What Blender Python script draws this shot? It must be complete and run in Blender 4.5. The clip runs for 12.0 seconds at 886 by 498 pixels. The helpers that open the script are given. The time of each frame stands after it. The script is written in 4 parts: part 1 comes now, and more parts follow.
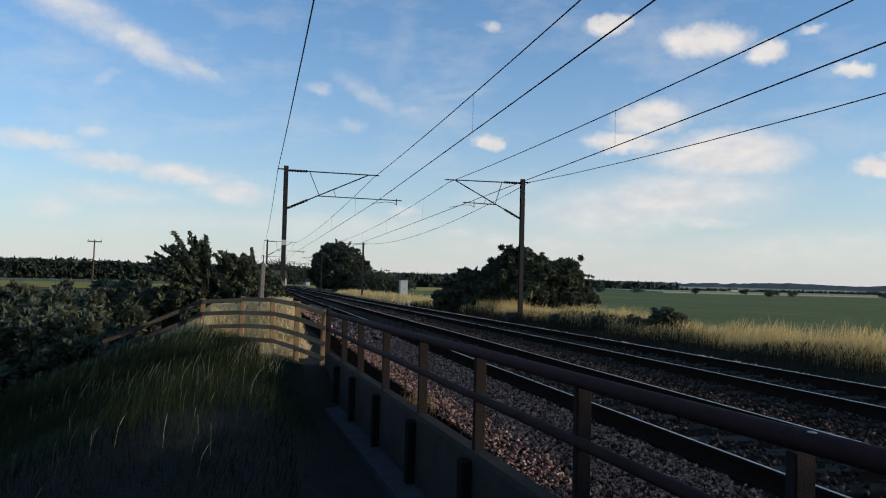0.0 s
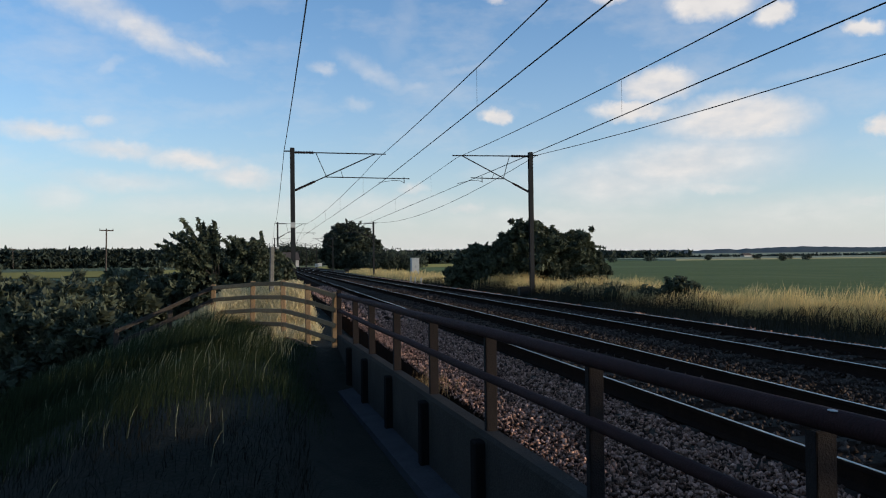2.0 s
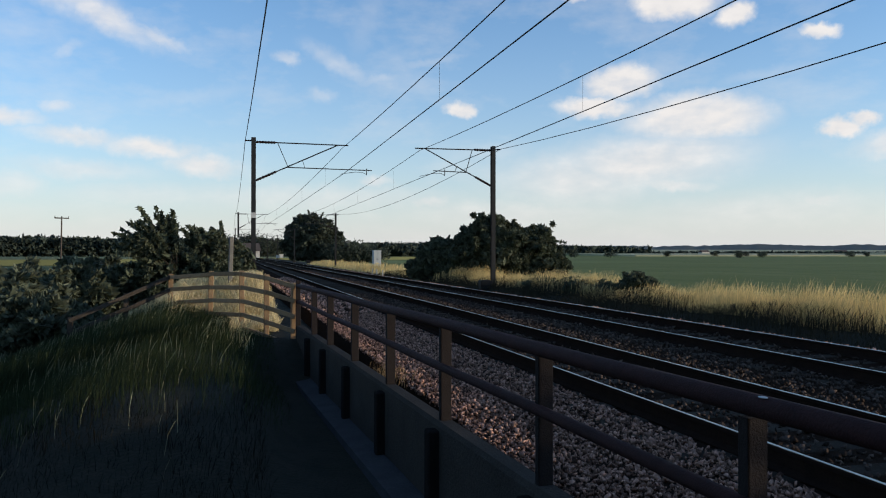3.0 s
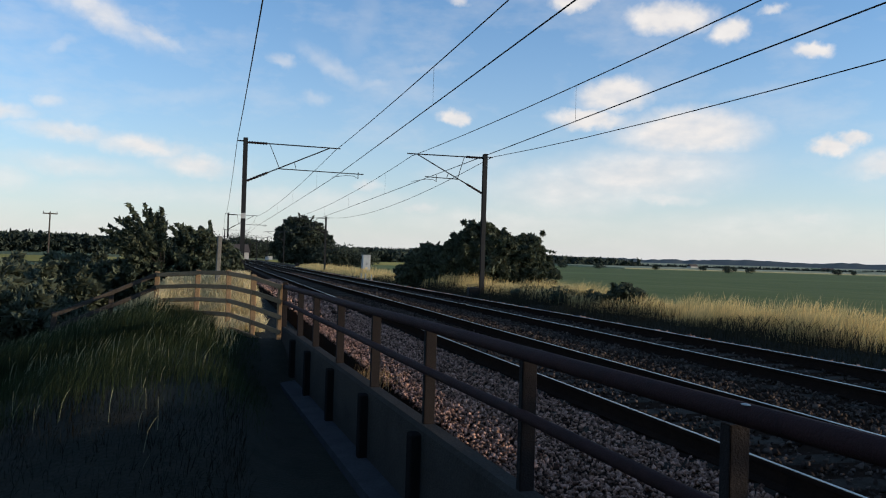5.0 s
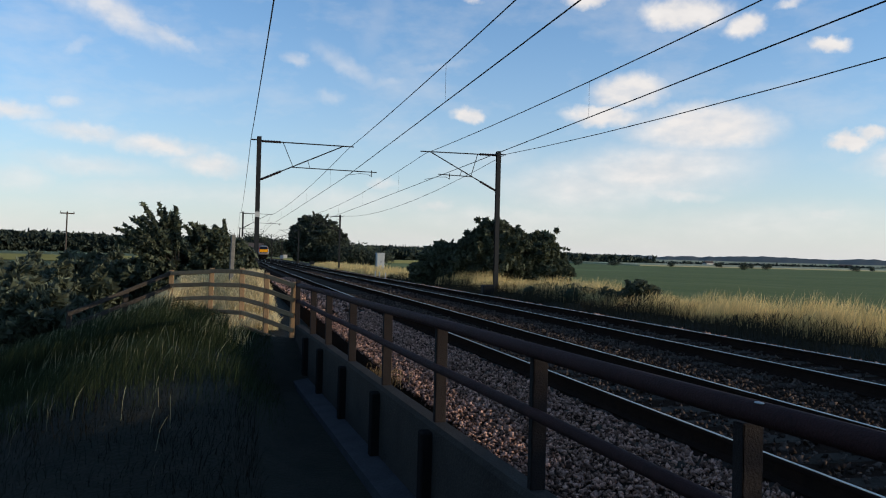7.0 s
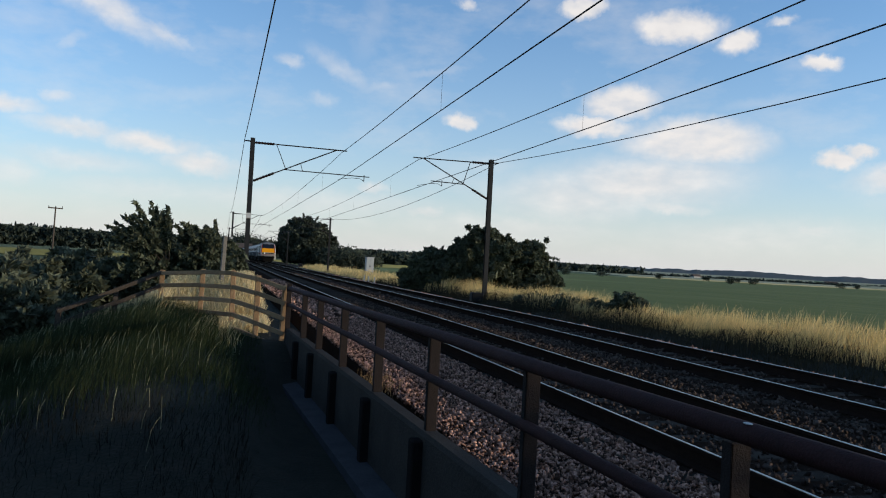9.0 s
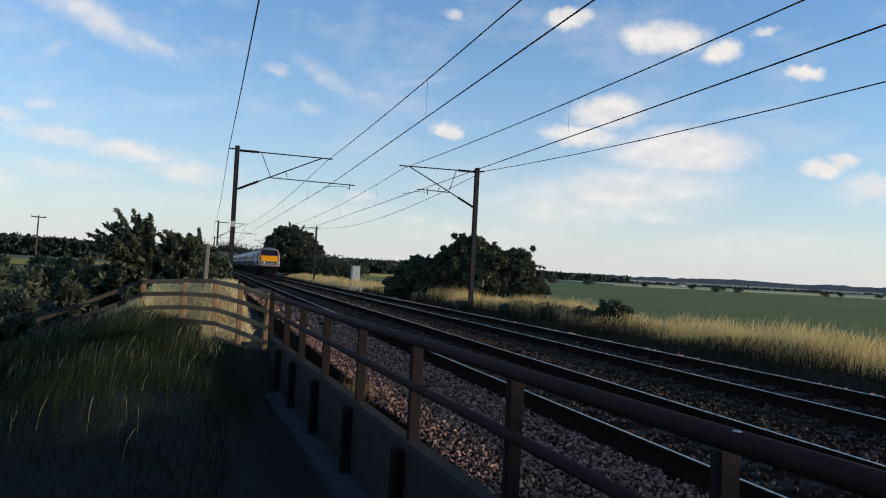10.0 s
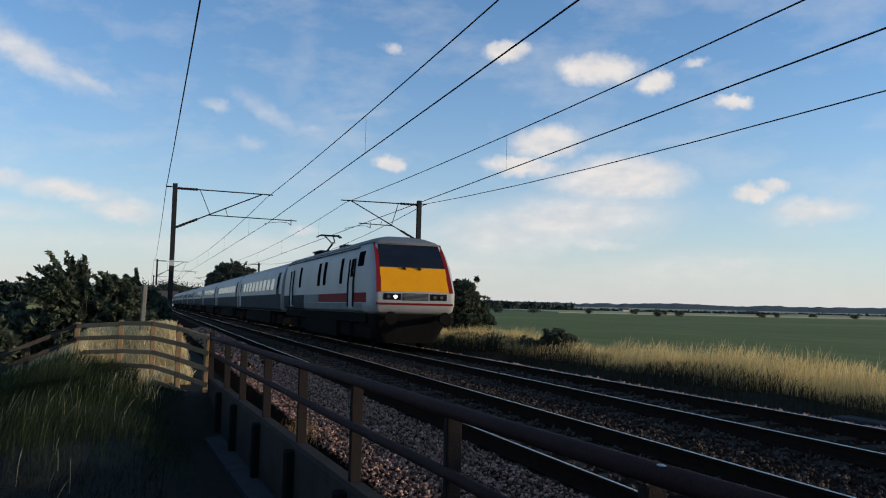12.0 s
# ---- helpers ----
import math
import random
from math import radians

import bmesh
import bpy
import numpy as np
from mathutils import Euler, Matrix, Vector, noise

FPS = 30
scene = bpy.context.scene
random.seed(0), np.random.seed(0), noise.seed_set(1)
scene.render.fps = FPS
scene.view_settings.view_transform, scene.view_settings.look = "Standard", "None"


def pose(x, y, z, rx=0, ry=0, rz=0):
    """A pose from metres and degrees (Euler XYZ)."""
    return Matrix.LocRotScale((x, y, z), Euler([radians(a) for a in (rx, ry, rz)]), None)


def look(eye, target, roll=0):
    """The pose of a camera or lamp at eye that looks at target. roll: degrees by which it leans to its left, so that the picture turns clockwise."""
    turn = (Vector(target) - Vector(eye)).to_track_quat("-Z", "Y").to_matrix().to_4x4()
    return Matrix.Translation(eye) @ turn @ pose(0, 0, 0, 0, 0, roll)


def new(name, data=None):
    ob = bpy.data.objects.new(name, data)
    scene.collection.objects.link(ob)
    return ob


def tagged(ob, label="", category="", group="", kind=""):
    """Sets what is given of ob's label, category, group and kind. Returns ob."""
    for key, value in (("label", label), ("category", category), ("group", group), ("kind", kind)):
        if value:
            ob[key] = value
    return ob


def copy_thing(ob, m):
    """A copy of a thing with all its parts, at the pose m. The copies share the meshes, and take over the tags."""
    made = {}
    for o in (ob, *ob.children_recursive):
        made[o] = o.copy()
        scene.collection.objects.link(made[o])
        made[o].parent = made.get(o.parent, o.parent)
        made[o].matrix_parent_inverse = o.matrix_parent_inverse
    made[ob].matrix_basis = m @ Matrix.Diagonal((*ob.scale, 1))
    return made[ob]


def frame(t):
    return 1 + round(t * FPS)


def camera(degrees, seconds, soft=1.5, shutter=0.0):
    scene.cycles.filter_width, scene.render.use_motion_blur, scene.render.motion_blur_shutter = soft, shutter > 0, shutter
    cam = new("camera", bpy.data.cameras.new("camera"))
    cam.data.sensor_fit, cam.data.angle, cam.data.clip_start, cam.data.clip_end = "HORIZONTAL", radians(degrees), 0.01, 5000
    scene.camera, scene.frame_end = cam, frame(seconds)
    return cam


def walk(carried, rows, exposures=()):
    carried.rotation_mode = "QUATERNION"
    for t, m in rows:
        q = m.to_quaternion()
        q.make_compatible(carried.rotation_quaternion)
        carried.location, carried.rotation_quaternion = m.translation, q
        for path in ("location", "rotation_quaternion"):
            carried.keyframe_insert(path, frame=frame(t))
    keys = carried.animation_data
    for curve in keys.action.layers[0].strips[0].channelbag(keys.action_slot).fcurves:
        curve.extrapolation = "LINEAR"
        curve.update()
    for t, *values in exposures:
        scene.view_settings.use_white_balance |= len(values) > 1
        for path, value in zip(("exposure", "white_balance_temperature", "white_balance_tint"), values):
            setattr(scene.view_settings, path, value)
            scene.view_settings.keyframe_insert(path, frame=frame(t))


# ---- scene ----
cam = camera(58.0, 12.0, soft=1.1)
PATH = [
    (0, (-0.159, 0.376, 1.318), (0.29, 2.323, 1.404), 1.4),
    (0.5, (-0.119, 0.358, 1.384), (0.354, 2.301, 1.429), 0.2),
    (1, (-0.123, 0.286, 1.375), (0.277, 2.234, 1.588), -1.4),
    (1.5, (-0.108, 0.429, 1.326), (0.303, 2.382, 1.454), -1.5),
    (2, (-0.085, 0.486, 1.353), (0.338, 2.441, 1.379), -0.7),
    (2.5, (-0.093, 0.404, 1.337), (0.403, 2.342, 1.354), 0.7),
    (2.7, (-0.081, 0.396, 1.345), (0.442, 2.326, 1.351), -0.3),
    (4.3, (0.045, 0.553, 1.267), (0.464, 2.509, 1.296), 3.5),
    (4.5, (-0.021, 0.435, 1.285), (0.442, 2.38, 1.265), 1.0),
    (5, (-0.026, 0.434, 1.302), (0.512, 2.361, 1.328), 1.7),
    (5.5, (-0.012, 0.44, 1.303), (0.521, 2.367, 1.346), 1.5),
    (6, (-0.016, 0.433, 1.319), (0.517, 2.36, 1.338), 0.8),
    (6.5, (0.017, 0.476, 1.311), (0.55, 2.403, 1.345), -0.5),
    (6.7, (0.016, 0.465, 1.296), (0.53, 2.397, 1.316), 1.1),
    (8.3, (0.024, 0.531, 1.31), (0.515, 2.47, 1.329), 1.9),
    (8.5, (0.001, 0.485, 1.307), (0.538, 2.411, 1.361), 3.2),
    (9, (-0.062, 0.398, 1.337), (0.467, 2.326, 1.372), 3.1),
    (9.5, (-0.023, 0.47, 1.325), (0.519, 2.395, 1.38), 1.9),
    (10, (0.006, 0.51, 1.314), (0.566, 2.43, 1.373), 3.0),
    (10.5, (0.022, 0.444, 1.348), (0.643, 2.344, 1.422), 1.7),
    (11, (0.024, 0.461, 1.343), (0.553, 2.384, 1.495), 3.6),
    (11.5, (0.06, 0.45, 1.357), (0.674, 2.349, 1.486), 2.3),
    (12, (0.053, 0.439, 1.368), (0.739, 2.312, 1.511), 1.3),
]
walk(cam, [(t, look(eye, target, roll)) for t, eye, target, roll in PATH],
     exposures=[(0, -.1), (1.5, -.18), (2.5, .03), (9.5, 0), (10.5, .05), (11, -.12), (12, -.1)])

# ---- world: low sun from beyond the far verge, blue sky with fair-weather cloud ----
SUN_EL, SUN_AZ = 8.0, 114.0
world = bpy.data.worlds.new("sky")
scene.world = world
world.use_nodes = True
wt = world.node_tree
wn, wl = wt.nodes, wt.links


def wmath(op, a, b=None):
    n = wn.new("ShaderNodeMath")
    n.operation = op
    for i, v in enumerate((a, b)):
        if v is None:
            continue
        if isinstance(v, (int, float)):
            n.inputs[i].default_value = v
        else:
            wl.new(v, n.inputs[i])
    return n.outputs[0]


# az, el of the centre, half width, half height, tilt (degrees), density
CLOUDS = (
    (-12.3, 16.9, 6.0, 1.5, -22, .6), (-8.3, 15.3, 4.6, 1.1, -23, .68), (-5.1, 14.3, 2.6, .6, -20, .55),
    (16.0, 10.0, 1.25, .6, -8, .85), (24.3, 18.0, 1.9, .75, 4, .9), (31.0, 16.7, 3.2, 1.25, -4, .92),
    (35.1, 15.6, 1.6, .9, 12, .88), (40.0, 14.2, 1.5, .6, -6, .85), (27.6, 11.7, 3.1, 1.3, 4, .85),
    (25.6, 10.1, 3.2, .8, -3, .9), (32.4, 9.2, 5.6, 1.8, 2, .85), (29.2, 6.3, 8.0, 2.3, 4, .78),
    (24.6, 5.2, 7.0, 2.2, 0, .62), (31.0, 4.7, 3.2, .6, -3, .55), (41.5, 7.9, 1.5, .75, -8, .95), (42.8, 8.3, 1.1, .6, 0, .9),
    (45.0, 6.7, 3.4, 1.0, 4, .8), (-9.8, 7.6, 3.6, .7, -2, .7), (-5.2, 7.0, 3.8, .8, -5, .8), (-1.8, 5.9, 3.0, .9, -4, .76),
    (7.4, 13.2, 3.0, .8, -28, .32), (10.5, 12.2, 2.6, .5, 4, .25), (16.4, 18.0, 1.0, .4, -14, .7), (37.6, 16.8, .9, .35, 0, .7),
    (3.9, 13.5, 1.1, .45, -12, .4), (6.0, 11.0, 1.0, .55, 10, .28), (-11.0, 9.3, 1.2, .55, 0, .5), (-14.4, 8.6, 3.2, .7, -3, .75),
    (10.0, 5.0, 1.3, .5, 0, .5), (13.8, 3.6, 1.8, .6, 0, .5), (40.2, 3.3, 1.7, .55, 0, .45), (-13.5, 4.3, 2.2, 1.1, 0, .4),
    (9.5, 16.5, 1.2, 3.0, -12, .14), (-10.5, 13.0, 1.4, .5, 30, .25), (14.0, 13.4, 3.0, .4, 8, .2), (-6.0, 3.8, 6.0, .9, 0, .3),
    (5, 3.8, 12, 1.1, 0, .36), (20, 2.8, 9, 1.2, 0, .4), (37, 2.8, 10, 1.5, 2, .35), (-9.5, 5.4, 5, .8, -2, .45), (18, 7.2, 4, .8, 4, .2), (37.5, 11.8, 4, .5, 6, .16), (-3, 10.5, 6, .6, 10, .14),
    (60, 12, 7, 2, 5, .7), (80, 20, 8, 2.4, -5, .7), (110, 30, 12, 3, 8, .6), (-40, 12, 8, 1.6, 4, .6),
    (-75, 20, 12, 3, -6, .6), (160, 24, 12, 3, 10, .6), (-140, 14, 12, 2.4, 0, .6),
)
sky = wn.new("ShaderNodeTexSky")
sky.sky_type, sky.sun_disc = "NISHITA", False
sky.sun_elevation, sky.sun_rotation = radians(SUN_EL), radians(SUN_AZ)
sky.air_density, sky.dust_density, sky.ozone_density = 1.0, 0.1, 4.0
co = wn.new("ShaderNodeTexCoord").outputs["Generated"]
sep = wn.new("ShaderNodeSeparateXYZ")
wl.new(co, sep.inputs[0])
az = wmath("MULTIPLY", wmath("ARCTAN2", sep.outputs[0], sep.outputs[1]), 180 / math.pi)
el = wmath("MULTIPLY", wmath("ARCSINE", sep.outputs[2]), 180 / math.pi)
flat = wn.new("ShaderNodeCombineXYZ")
wl.new(az, flat.inputs[0])
wl.new(el, flat.inputs[1])


def wnoise(scale, detail, rough=.55, stretch=(1, 1, 1)):
    mp = wn.new("ShaderNodeMapping")
    mp.inputs["Scale"].default_value = stretch
    wl.new(flat.outputs[0], mp.inputs[0])
    n = wn.new("ShaderNodeTexNoise")
    n.inputs["Scale"].default_value, n.inputs["Detail"].default_value, n.inputs["Roughness"].default_value = scale, detail, rough
    wl.new(mp.outputs[0], n.inputs["Vector"])
    return n


warp = wnoise(.32, 5, .55)
off = wn.new("ShaderNodeVectorMath")
off.operation = "MULTIPLY_ADD"
wl.new(warp.outputs["Color"], off.inputs[0])
off.inputs[1].default_value, off.inputs[2].default_value = (2.2, 1.0, 0), (-1.1, -.5, 0)
moved = wn.new("ShaderNodeVectorMath")
wl.new(flat.outputs[0], moved.inputs[0])
wl.new(off.outputs[0], moved.inputs[1])
fine_warp = wnoise(1.5, 4, .55)
off2 = wn.new("ShaderNodeVectorMath")
off2.operation = "MULTIPLY_ADD"
wl.new(fine_warp.outputs["Color"], off2.inputs[0])
off2.inputs[1].default_value, off2.inputs[2].default_value = (1.0, .7, 0), (-.5, -.35, 0)
moved2 = wn.new("ShaderNodeVectorMath")
wl.new(moved.outputs[0], moved2.inputs[0])
wl.new(off2.outputs[0], moved2.inputs[1])
dens = None
for ca, ce, cw, ch, tilt, strong in CLOUDS:
    mp = wn.new("ShaderNodeMapping")
    mp.vector_type = "TEXTURE"
    mp.inputs["Location"].default_value, mp.inputs["Rotation"].default_value = (ca, ce, 0), (0, 0, radians(tilt))
    mp.inputs["Scale"].default_value = (cw, ch, 1)
    wl.new(moved2.outputs[0], mp.inputs[0])
    ln = wn.new("ShaderNodeVectorMath")
    ln.operation = "LENGTH"
    wl.new(mp.outputs[0], ln.inputs[0])
    mr = wn.new("ShaderNodeMapRange")
    mr.interpolation_type = "SMOOTHSTEP"
    for i, v in ((1, 1.2 if strong > .8 else 1.3), (2, .4 if strong > .8 else .05), (3, 0), (4, strong)):
        mr.inputs[i].default_value = v
    wl.new(ln.outputs["Value"], mr.inputs[0])
    dens = mr.outputs[0] if dens is None else wmath("MAXIMUM", dens, mr.outputs[0])
soft = wnoise(.5, 5, .5, (1, 2.0, 1))
dens = wmath("MULTIPLY", dens, wmath("ADD", wmath("MULTIPLY", soft.outputs[0], 1.0), .55))
# thin high veil, and the pale haze of a summer evening towards the horizon
veil = wnoise(.12, 5, .6, (1, 2.2, 1))
vr = wn.new("ShaderNodeMapRange")
for i, v in ((1, .48), (2, .8), (3, 0), (4, .35)):
    vr.inputs[i].default_value = v
wl.new(veil.outputs[0], vr.inputs[0])
haze = wmath("POWER", 2.718, wmath("MULTIPLY", wmath("MAXIMUM", el, 0), -.14))
haze = wmath("MULTIPLY", haze, .95)
cover = wmath("MINIMUM", wmath("MAXIMUM", wmath("MAXIMUM", dens, vr.outputs[0]), 0), .96)
SKY_GAIN, HAZE_LIGHT = 2.22, (5.75, 5.8, 6.0)


def wmix(fac, a, b):
    n = wn.new("ShaderNodeMix")
    n.data_type = "RGBA"
    wl.new(fac, n.inputs[0])
    for i, v in ((6, a), (7, b)):
        if isinstance(v, tuple):
            n.inputs[i].default_value = (*v, 1)
        else:
            wl.new(v, n.inputs[i])
    return n.outputs[2]


gain = wn.new("ShaderNodeVectorMath")
gain.operation = "SCALE"
gain.inputs["Scale"].default_value = SKY_GAIN
wl.new(sky.outputs[0], gain.inputs[0])
shade = wmix(soft.outputs[0], (5.9, 5.75, 5.8), (8.2, 7.8, 7.45))
col = wmix(haze, gain.outputs[0], HAZE_LIGHT)
col = wmix(cover, col, shade)
bg = wn["Background"]
bg.inputs[1].default_value = .12
wl.new(col, bg.inputs[0])

sun = bpy.data.lights.new("sun", "SUN")
sun.energy, sun.angle, sun.color = 3.6, radians(.6), (1, .85, .64)
sun_ob = new("sun", sun)
a, e = radians(SUN_AZ), radians(SUN_EL)
sun_ob.matrix_world = look((math.sin(a) * math.cos(e) * 100, math.cos(a) * math.cos(e) * 100, math.sin(e) * 100), (0, 0, 0))


# ---- materials ----
def mat(name, col, col2=None, scale=6.0, rough=.7, metal=0.0, bump=.2, fine=60.0, spread=.5, translucent=0.0, island=0.0, glow=None, obrand=0.0, spec=.12):
    """Two-scale mottled surface. island: how far loose pieces differ in brightness; obrand: how far objects do."""
    m = bpy.data.materials.new(name)
    m.use_nodes = True
    nt = m.node_tree
    N, L = nt.nodes, nt.links
    b = N["Principled BSDF"]
    b.inputs["Roughness"].default_value, b.inputs["Metallic"].default_value = rough, metal
    b.inputs["Specular IOR Level"].default_value = spec
    tc = N.new("ShaderNodeTexCoord").outputs["Object"]

    def tex(s, d):
        n = N.new("ShaderNodeTexNoise")
        n.inputs["Scale"].default_value, n.inputs["Detail"].default_value, n.inputs["Roughness"].default_value = s, d, .6
        L.new(tc, n.inputs["Vector"])
        return n.outputs[0]

    big, small = tex(scale, 4), tex(fine, 3)
    add = N.new("ShaderNodeMath")
    add.operation = "ADD"
    L.new(big, add.inputs[0])
    L.new(small, add.inputs[1])
    mr = N.new("ShaderNodeMapRange")
    mr.inputs[1].default_value, mr.inputs[2].default_value = 1 - spread * .6, 1 + spread * .6
    L.new(add.outputs[0], mr.inputs[0])
    mx = N.new("ShaderNodeMix")
    mx.data_type = "RGBA"
    L.new(mr.outputs[0], mx.inputs[0])
    mx.inputs[6].default_value = (*col, 1)
    mx.inputs[7].default_value = (*(col2 or tuple(c * .6 for c in col)), 1)
    out = mx.outputs[2]
    if island or obrand:
        src = N.new("ShaderNodeNewGeometry").outputs["Random Per Island"] if island else N.new("ShaderNodeObjectInfo").outputs["Random"]
        r = N.new("ShaderNodeMapRange")
        k = island or obrand
        r.inputs[3].default_value, r.inputs[4].default_value = 1 - k, 1 + k
        L.new(src, r.inputs[0])
        hs = N.new("ShaderNodeHueSaturation")
        L.new(r.outputs[0], hs.inputs["Value"])
        L.new(out, hs.inputs["Color"])
        out = hs.outputs[0]
    L.new(out, b.inputs["Base Color"])
    if bump:
        bp = N.new("ShaderNodeBump")
        bp.inputs["Strength"].default_value, bp.inputs["Distance"].default_value = bump, .02
        L.new(add.outputs[0], bp.inputs["Height"])
        L.new(bp.outputs[0], b.inputs["Normal"])
    if glow:
        b.inputs["Emission Color"].default_value, b.inputs["Emission Strength"].default_value = (*glow[:3], 1), glow[3]
    if translucent:
        tr = N.new("ShaderNodeBsdfTranslucent")
        L.new(out, tr.inputs[0])
        ms = N.new("ShaderNodeMixShader")
        ms.inputs[0].default_value = translucent
        L.new(b.outputs[0], ms.inputs[1])
        L.new(tr.outputs[0], ms.inputs[2])
        L.new(ms.outputs[0], N["Material Output"].inputs["Surface"])
    return m


M_STEEL = mat("mast_steel", (.018, .0185, .02), (.03, .029, .028), 3, .6, 0, .1)
M_WIRE = mat("wire", (.02, .02, .021), None, 3, .6, 0, 0)
M_INSUL = mat("insulator", (.03, .02, .018), None, 4, .35, 0, .05)
M_PLATE = mat("plate_white", (.5, .5, .48), (.4, .39, .36), 8, .6, 0, 0)
M_RAILSIDE = mat("rail_side", (.016, .011, .009), (.028, .017, .012), 5, .95, 0, .3, spec=0)
M_RAILTOP = mat("rail_head", (.5, .49, .47), (.36, .34, .32), 2, .28, 1, .03)
M_SLEEPER = mat("sleeper_concrete", (.08, .064, .05), (.045, .035, .027), 4, .9, 0, .4, obrand=.25, spec=0)
M_BALLAST = mat("ballast_bed", (.045, .028, .02), (.02, .013, .009), 14, .95, 0, 1, 45, .8, spec=0)
M_STONE = mat("ballast_stone", (.52, .3, .215), (.14, .074, .054), 9, .9, 0, .4, 80, .8, island=.85, spec=.0)
# Brake-stained stones; the shade between the rails is in their colour too.
M_STONED = mat("stained_shaded_ballast_stone", (.11, .08, .064), (.055, .04, .032), 9, .9, 0, .4, 80, .8, island=.6, spec=0)
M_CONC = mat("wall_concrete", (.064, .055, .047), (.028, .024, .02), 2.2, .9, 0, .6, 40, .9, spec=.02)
M_LEDGE = mat("ledge_concrete", (.066, .065, .068), (.04, .039, .04), 3, .8, 0, .4, 40, spec=.02)
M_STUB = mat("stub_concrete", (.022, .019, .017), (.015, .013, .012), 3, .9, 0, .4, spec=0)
M_RUST = mat("rusty_steel", (.05, .019, .017), (.02, .01, .009), 7, .8, 0, .3, 90, .7, spec=.12)
M_POSTF = mat("fence_post_steel", (.03, .022, .019), (.017, .013, .012), 6, .85, 0, .4, 90, .7)
M_TIMBER = mat("fence_timber", (.36, .23, .125), (.19, .118, .065), 9, .85, 0, .5, 70, .7, obrand=.15)
M_GREYWOOD = mat("weathered_wood", (.2, .185, .16), (.12, .11, .095), 8, .9, 0, .5, 60)
M_DRY = mat("dry_grass", (.8, .62, .29), (.6, .43, .17), 1.2, .8, 0, 0, 9, .7, .5, island=.35, spec=.15)
# Grass beside the path with its shade put into the colour.
M_GRASS_SHADED = mat("shade_dark_grass", (.018, .016, .011), (.011, .01, .008), 1.4, .9, 0, 0, 9, .8, .1, island=.5, spec=.03)
M_STALK = mat("grass_stalk", (.3, .29, .17), (.2, .2, .11), 1.2, .8, 0, 0, 9, .7, .3, island=.4, spec=.15)
M_DRYDENSE = mat("straw_grass", (.72, .6, .36), (.58, .46, .24), 1.5, .8, 0, 0, 9, .6, .35, island=.25, spec=.15)
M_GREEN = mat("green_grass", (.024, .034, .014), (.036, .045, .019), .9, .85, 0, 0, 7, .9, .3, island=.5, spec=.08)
# Verge weeds; their colour also carries the shade at the grass foot.
M_WEED = mat("verge_weeds", (.03, .028, .017), (.05, .041, .025), 1.1, .85, 0, 0, 9, .8, .3, island=.5, spec=.08)
M_LEAF = mat("leaf_dark", (.056, .066, .04), (.085, .096, .056), 1.3, .65, 0, 0, 9, .8, .25, island=.5, spec=.25)
M_LEAFGREY = mat("leaf_grey_green", (.07, .08, .05), (.105, .115, .07), 1.0, .65, 0, 0, 9, .8, .28, island=.5, spec=.25)
M_LEAFFAR = mat("leaf_far", (.045, .055, .04), (.07, .08, .056), .15, .8, 0, 0, 1.2, .9, .15, island=.5, spec=.1)
M_BARK = mat("bark", (.07, .055, .042), (.04, .032, .026), 9, .9, 0, .5, 60)
M_FOREST = mat("forest_far", (.03, .041, .034), (.05, .06, .045), .03, .9, 0, 0, .3, .9, 0, island=.4, spec=.05)
# The haze over the far hills is mixed into their grey-blue colour.
M_HILL = mat("hill_far_hazed", (.08, .09, .092), (.15, .155, .135), .004, .95, 0, 0, .03, .9, spec=.05)
M_STRIP = mat("far_stubble", (.42, .38, .24), (.3, .3, .17), .004, .95, 0, 0, .05, .8, spec=.05)
M_MEADOW = mat("pale_meadow", (.17, .175, .085), (.12, .13, .06), .02, .95, 0, 0, .2, .8, spec=.05)
M_CAB = mat("cabinet_grey", (.42, .44, .44), (.33, .34, .33), 3, .6, 0, .1)
M_BLACKBOX = mat("black_box", (.014, .014, .014), None, 5, .6, 0, .1)
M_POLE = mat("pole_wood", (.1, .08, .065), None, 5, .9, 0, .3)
M_HOUSE = mat("house_render", (.5, .48, .45), None, 2, .9, 0, .1)
M_ROOF = mat("house_roof", (.1, .08, .07), None, 2, .9, 0, .2)
M_BODY = mat("train_light_grey", (.39, .372, .36), (.27, .258, .246), .8, .5, 0, .02, 30, .6, spec=.25)
M_ROOFG = mat("train_roof_grey", (.2, .205, .21), (.14, .14, .14), 1.2, .6, 0, .05)
M_RED = mat("train_red", (.2, .012, .017), (.15, .01, .013), 1.5, .6, 0, .02, spec=.05)
M_DARKB = mat("train_dark_band", (.04, .046, .052), (.026, .03, .034), 1.0, .7, 0, .02, spec=.03)
M_YELLOW = mat("train_yellow", (.82, .33, .005), (.7, .27, .005), 1.6, .5, 0, .02, 30, .5)
M_GLASS = mat("train_glass", (.012, .015, .022), None, 2, .12, 0, 0, spec=.3)
M_SLIT = mat("train_side_glass", (.006, .007, .009), None, 2, .6, 0, 0, spec=.0)
M_COACHGLASS = mat("coach_tinted_glass", (.03, .034, .036), (.02, .022, .024), 1, .12, 0, 0, spec=.5)
M_SILL = mat("train_dirty_sill", (.22, .235, .235), (.13, .135, .13), 1.2, .65, 0, .03, 25, .8, spec=.1)
M_UNDER = mat("train_underframe", (.008, .0075, .007), (.014, .0125, .011), 4, .9, 0, .3, spec=.02)
M_LAMP = mat("headlight_lens", (.8, .8, .75), None, 4, .2, 0, 0, glow=(1, .93, .78, 5))
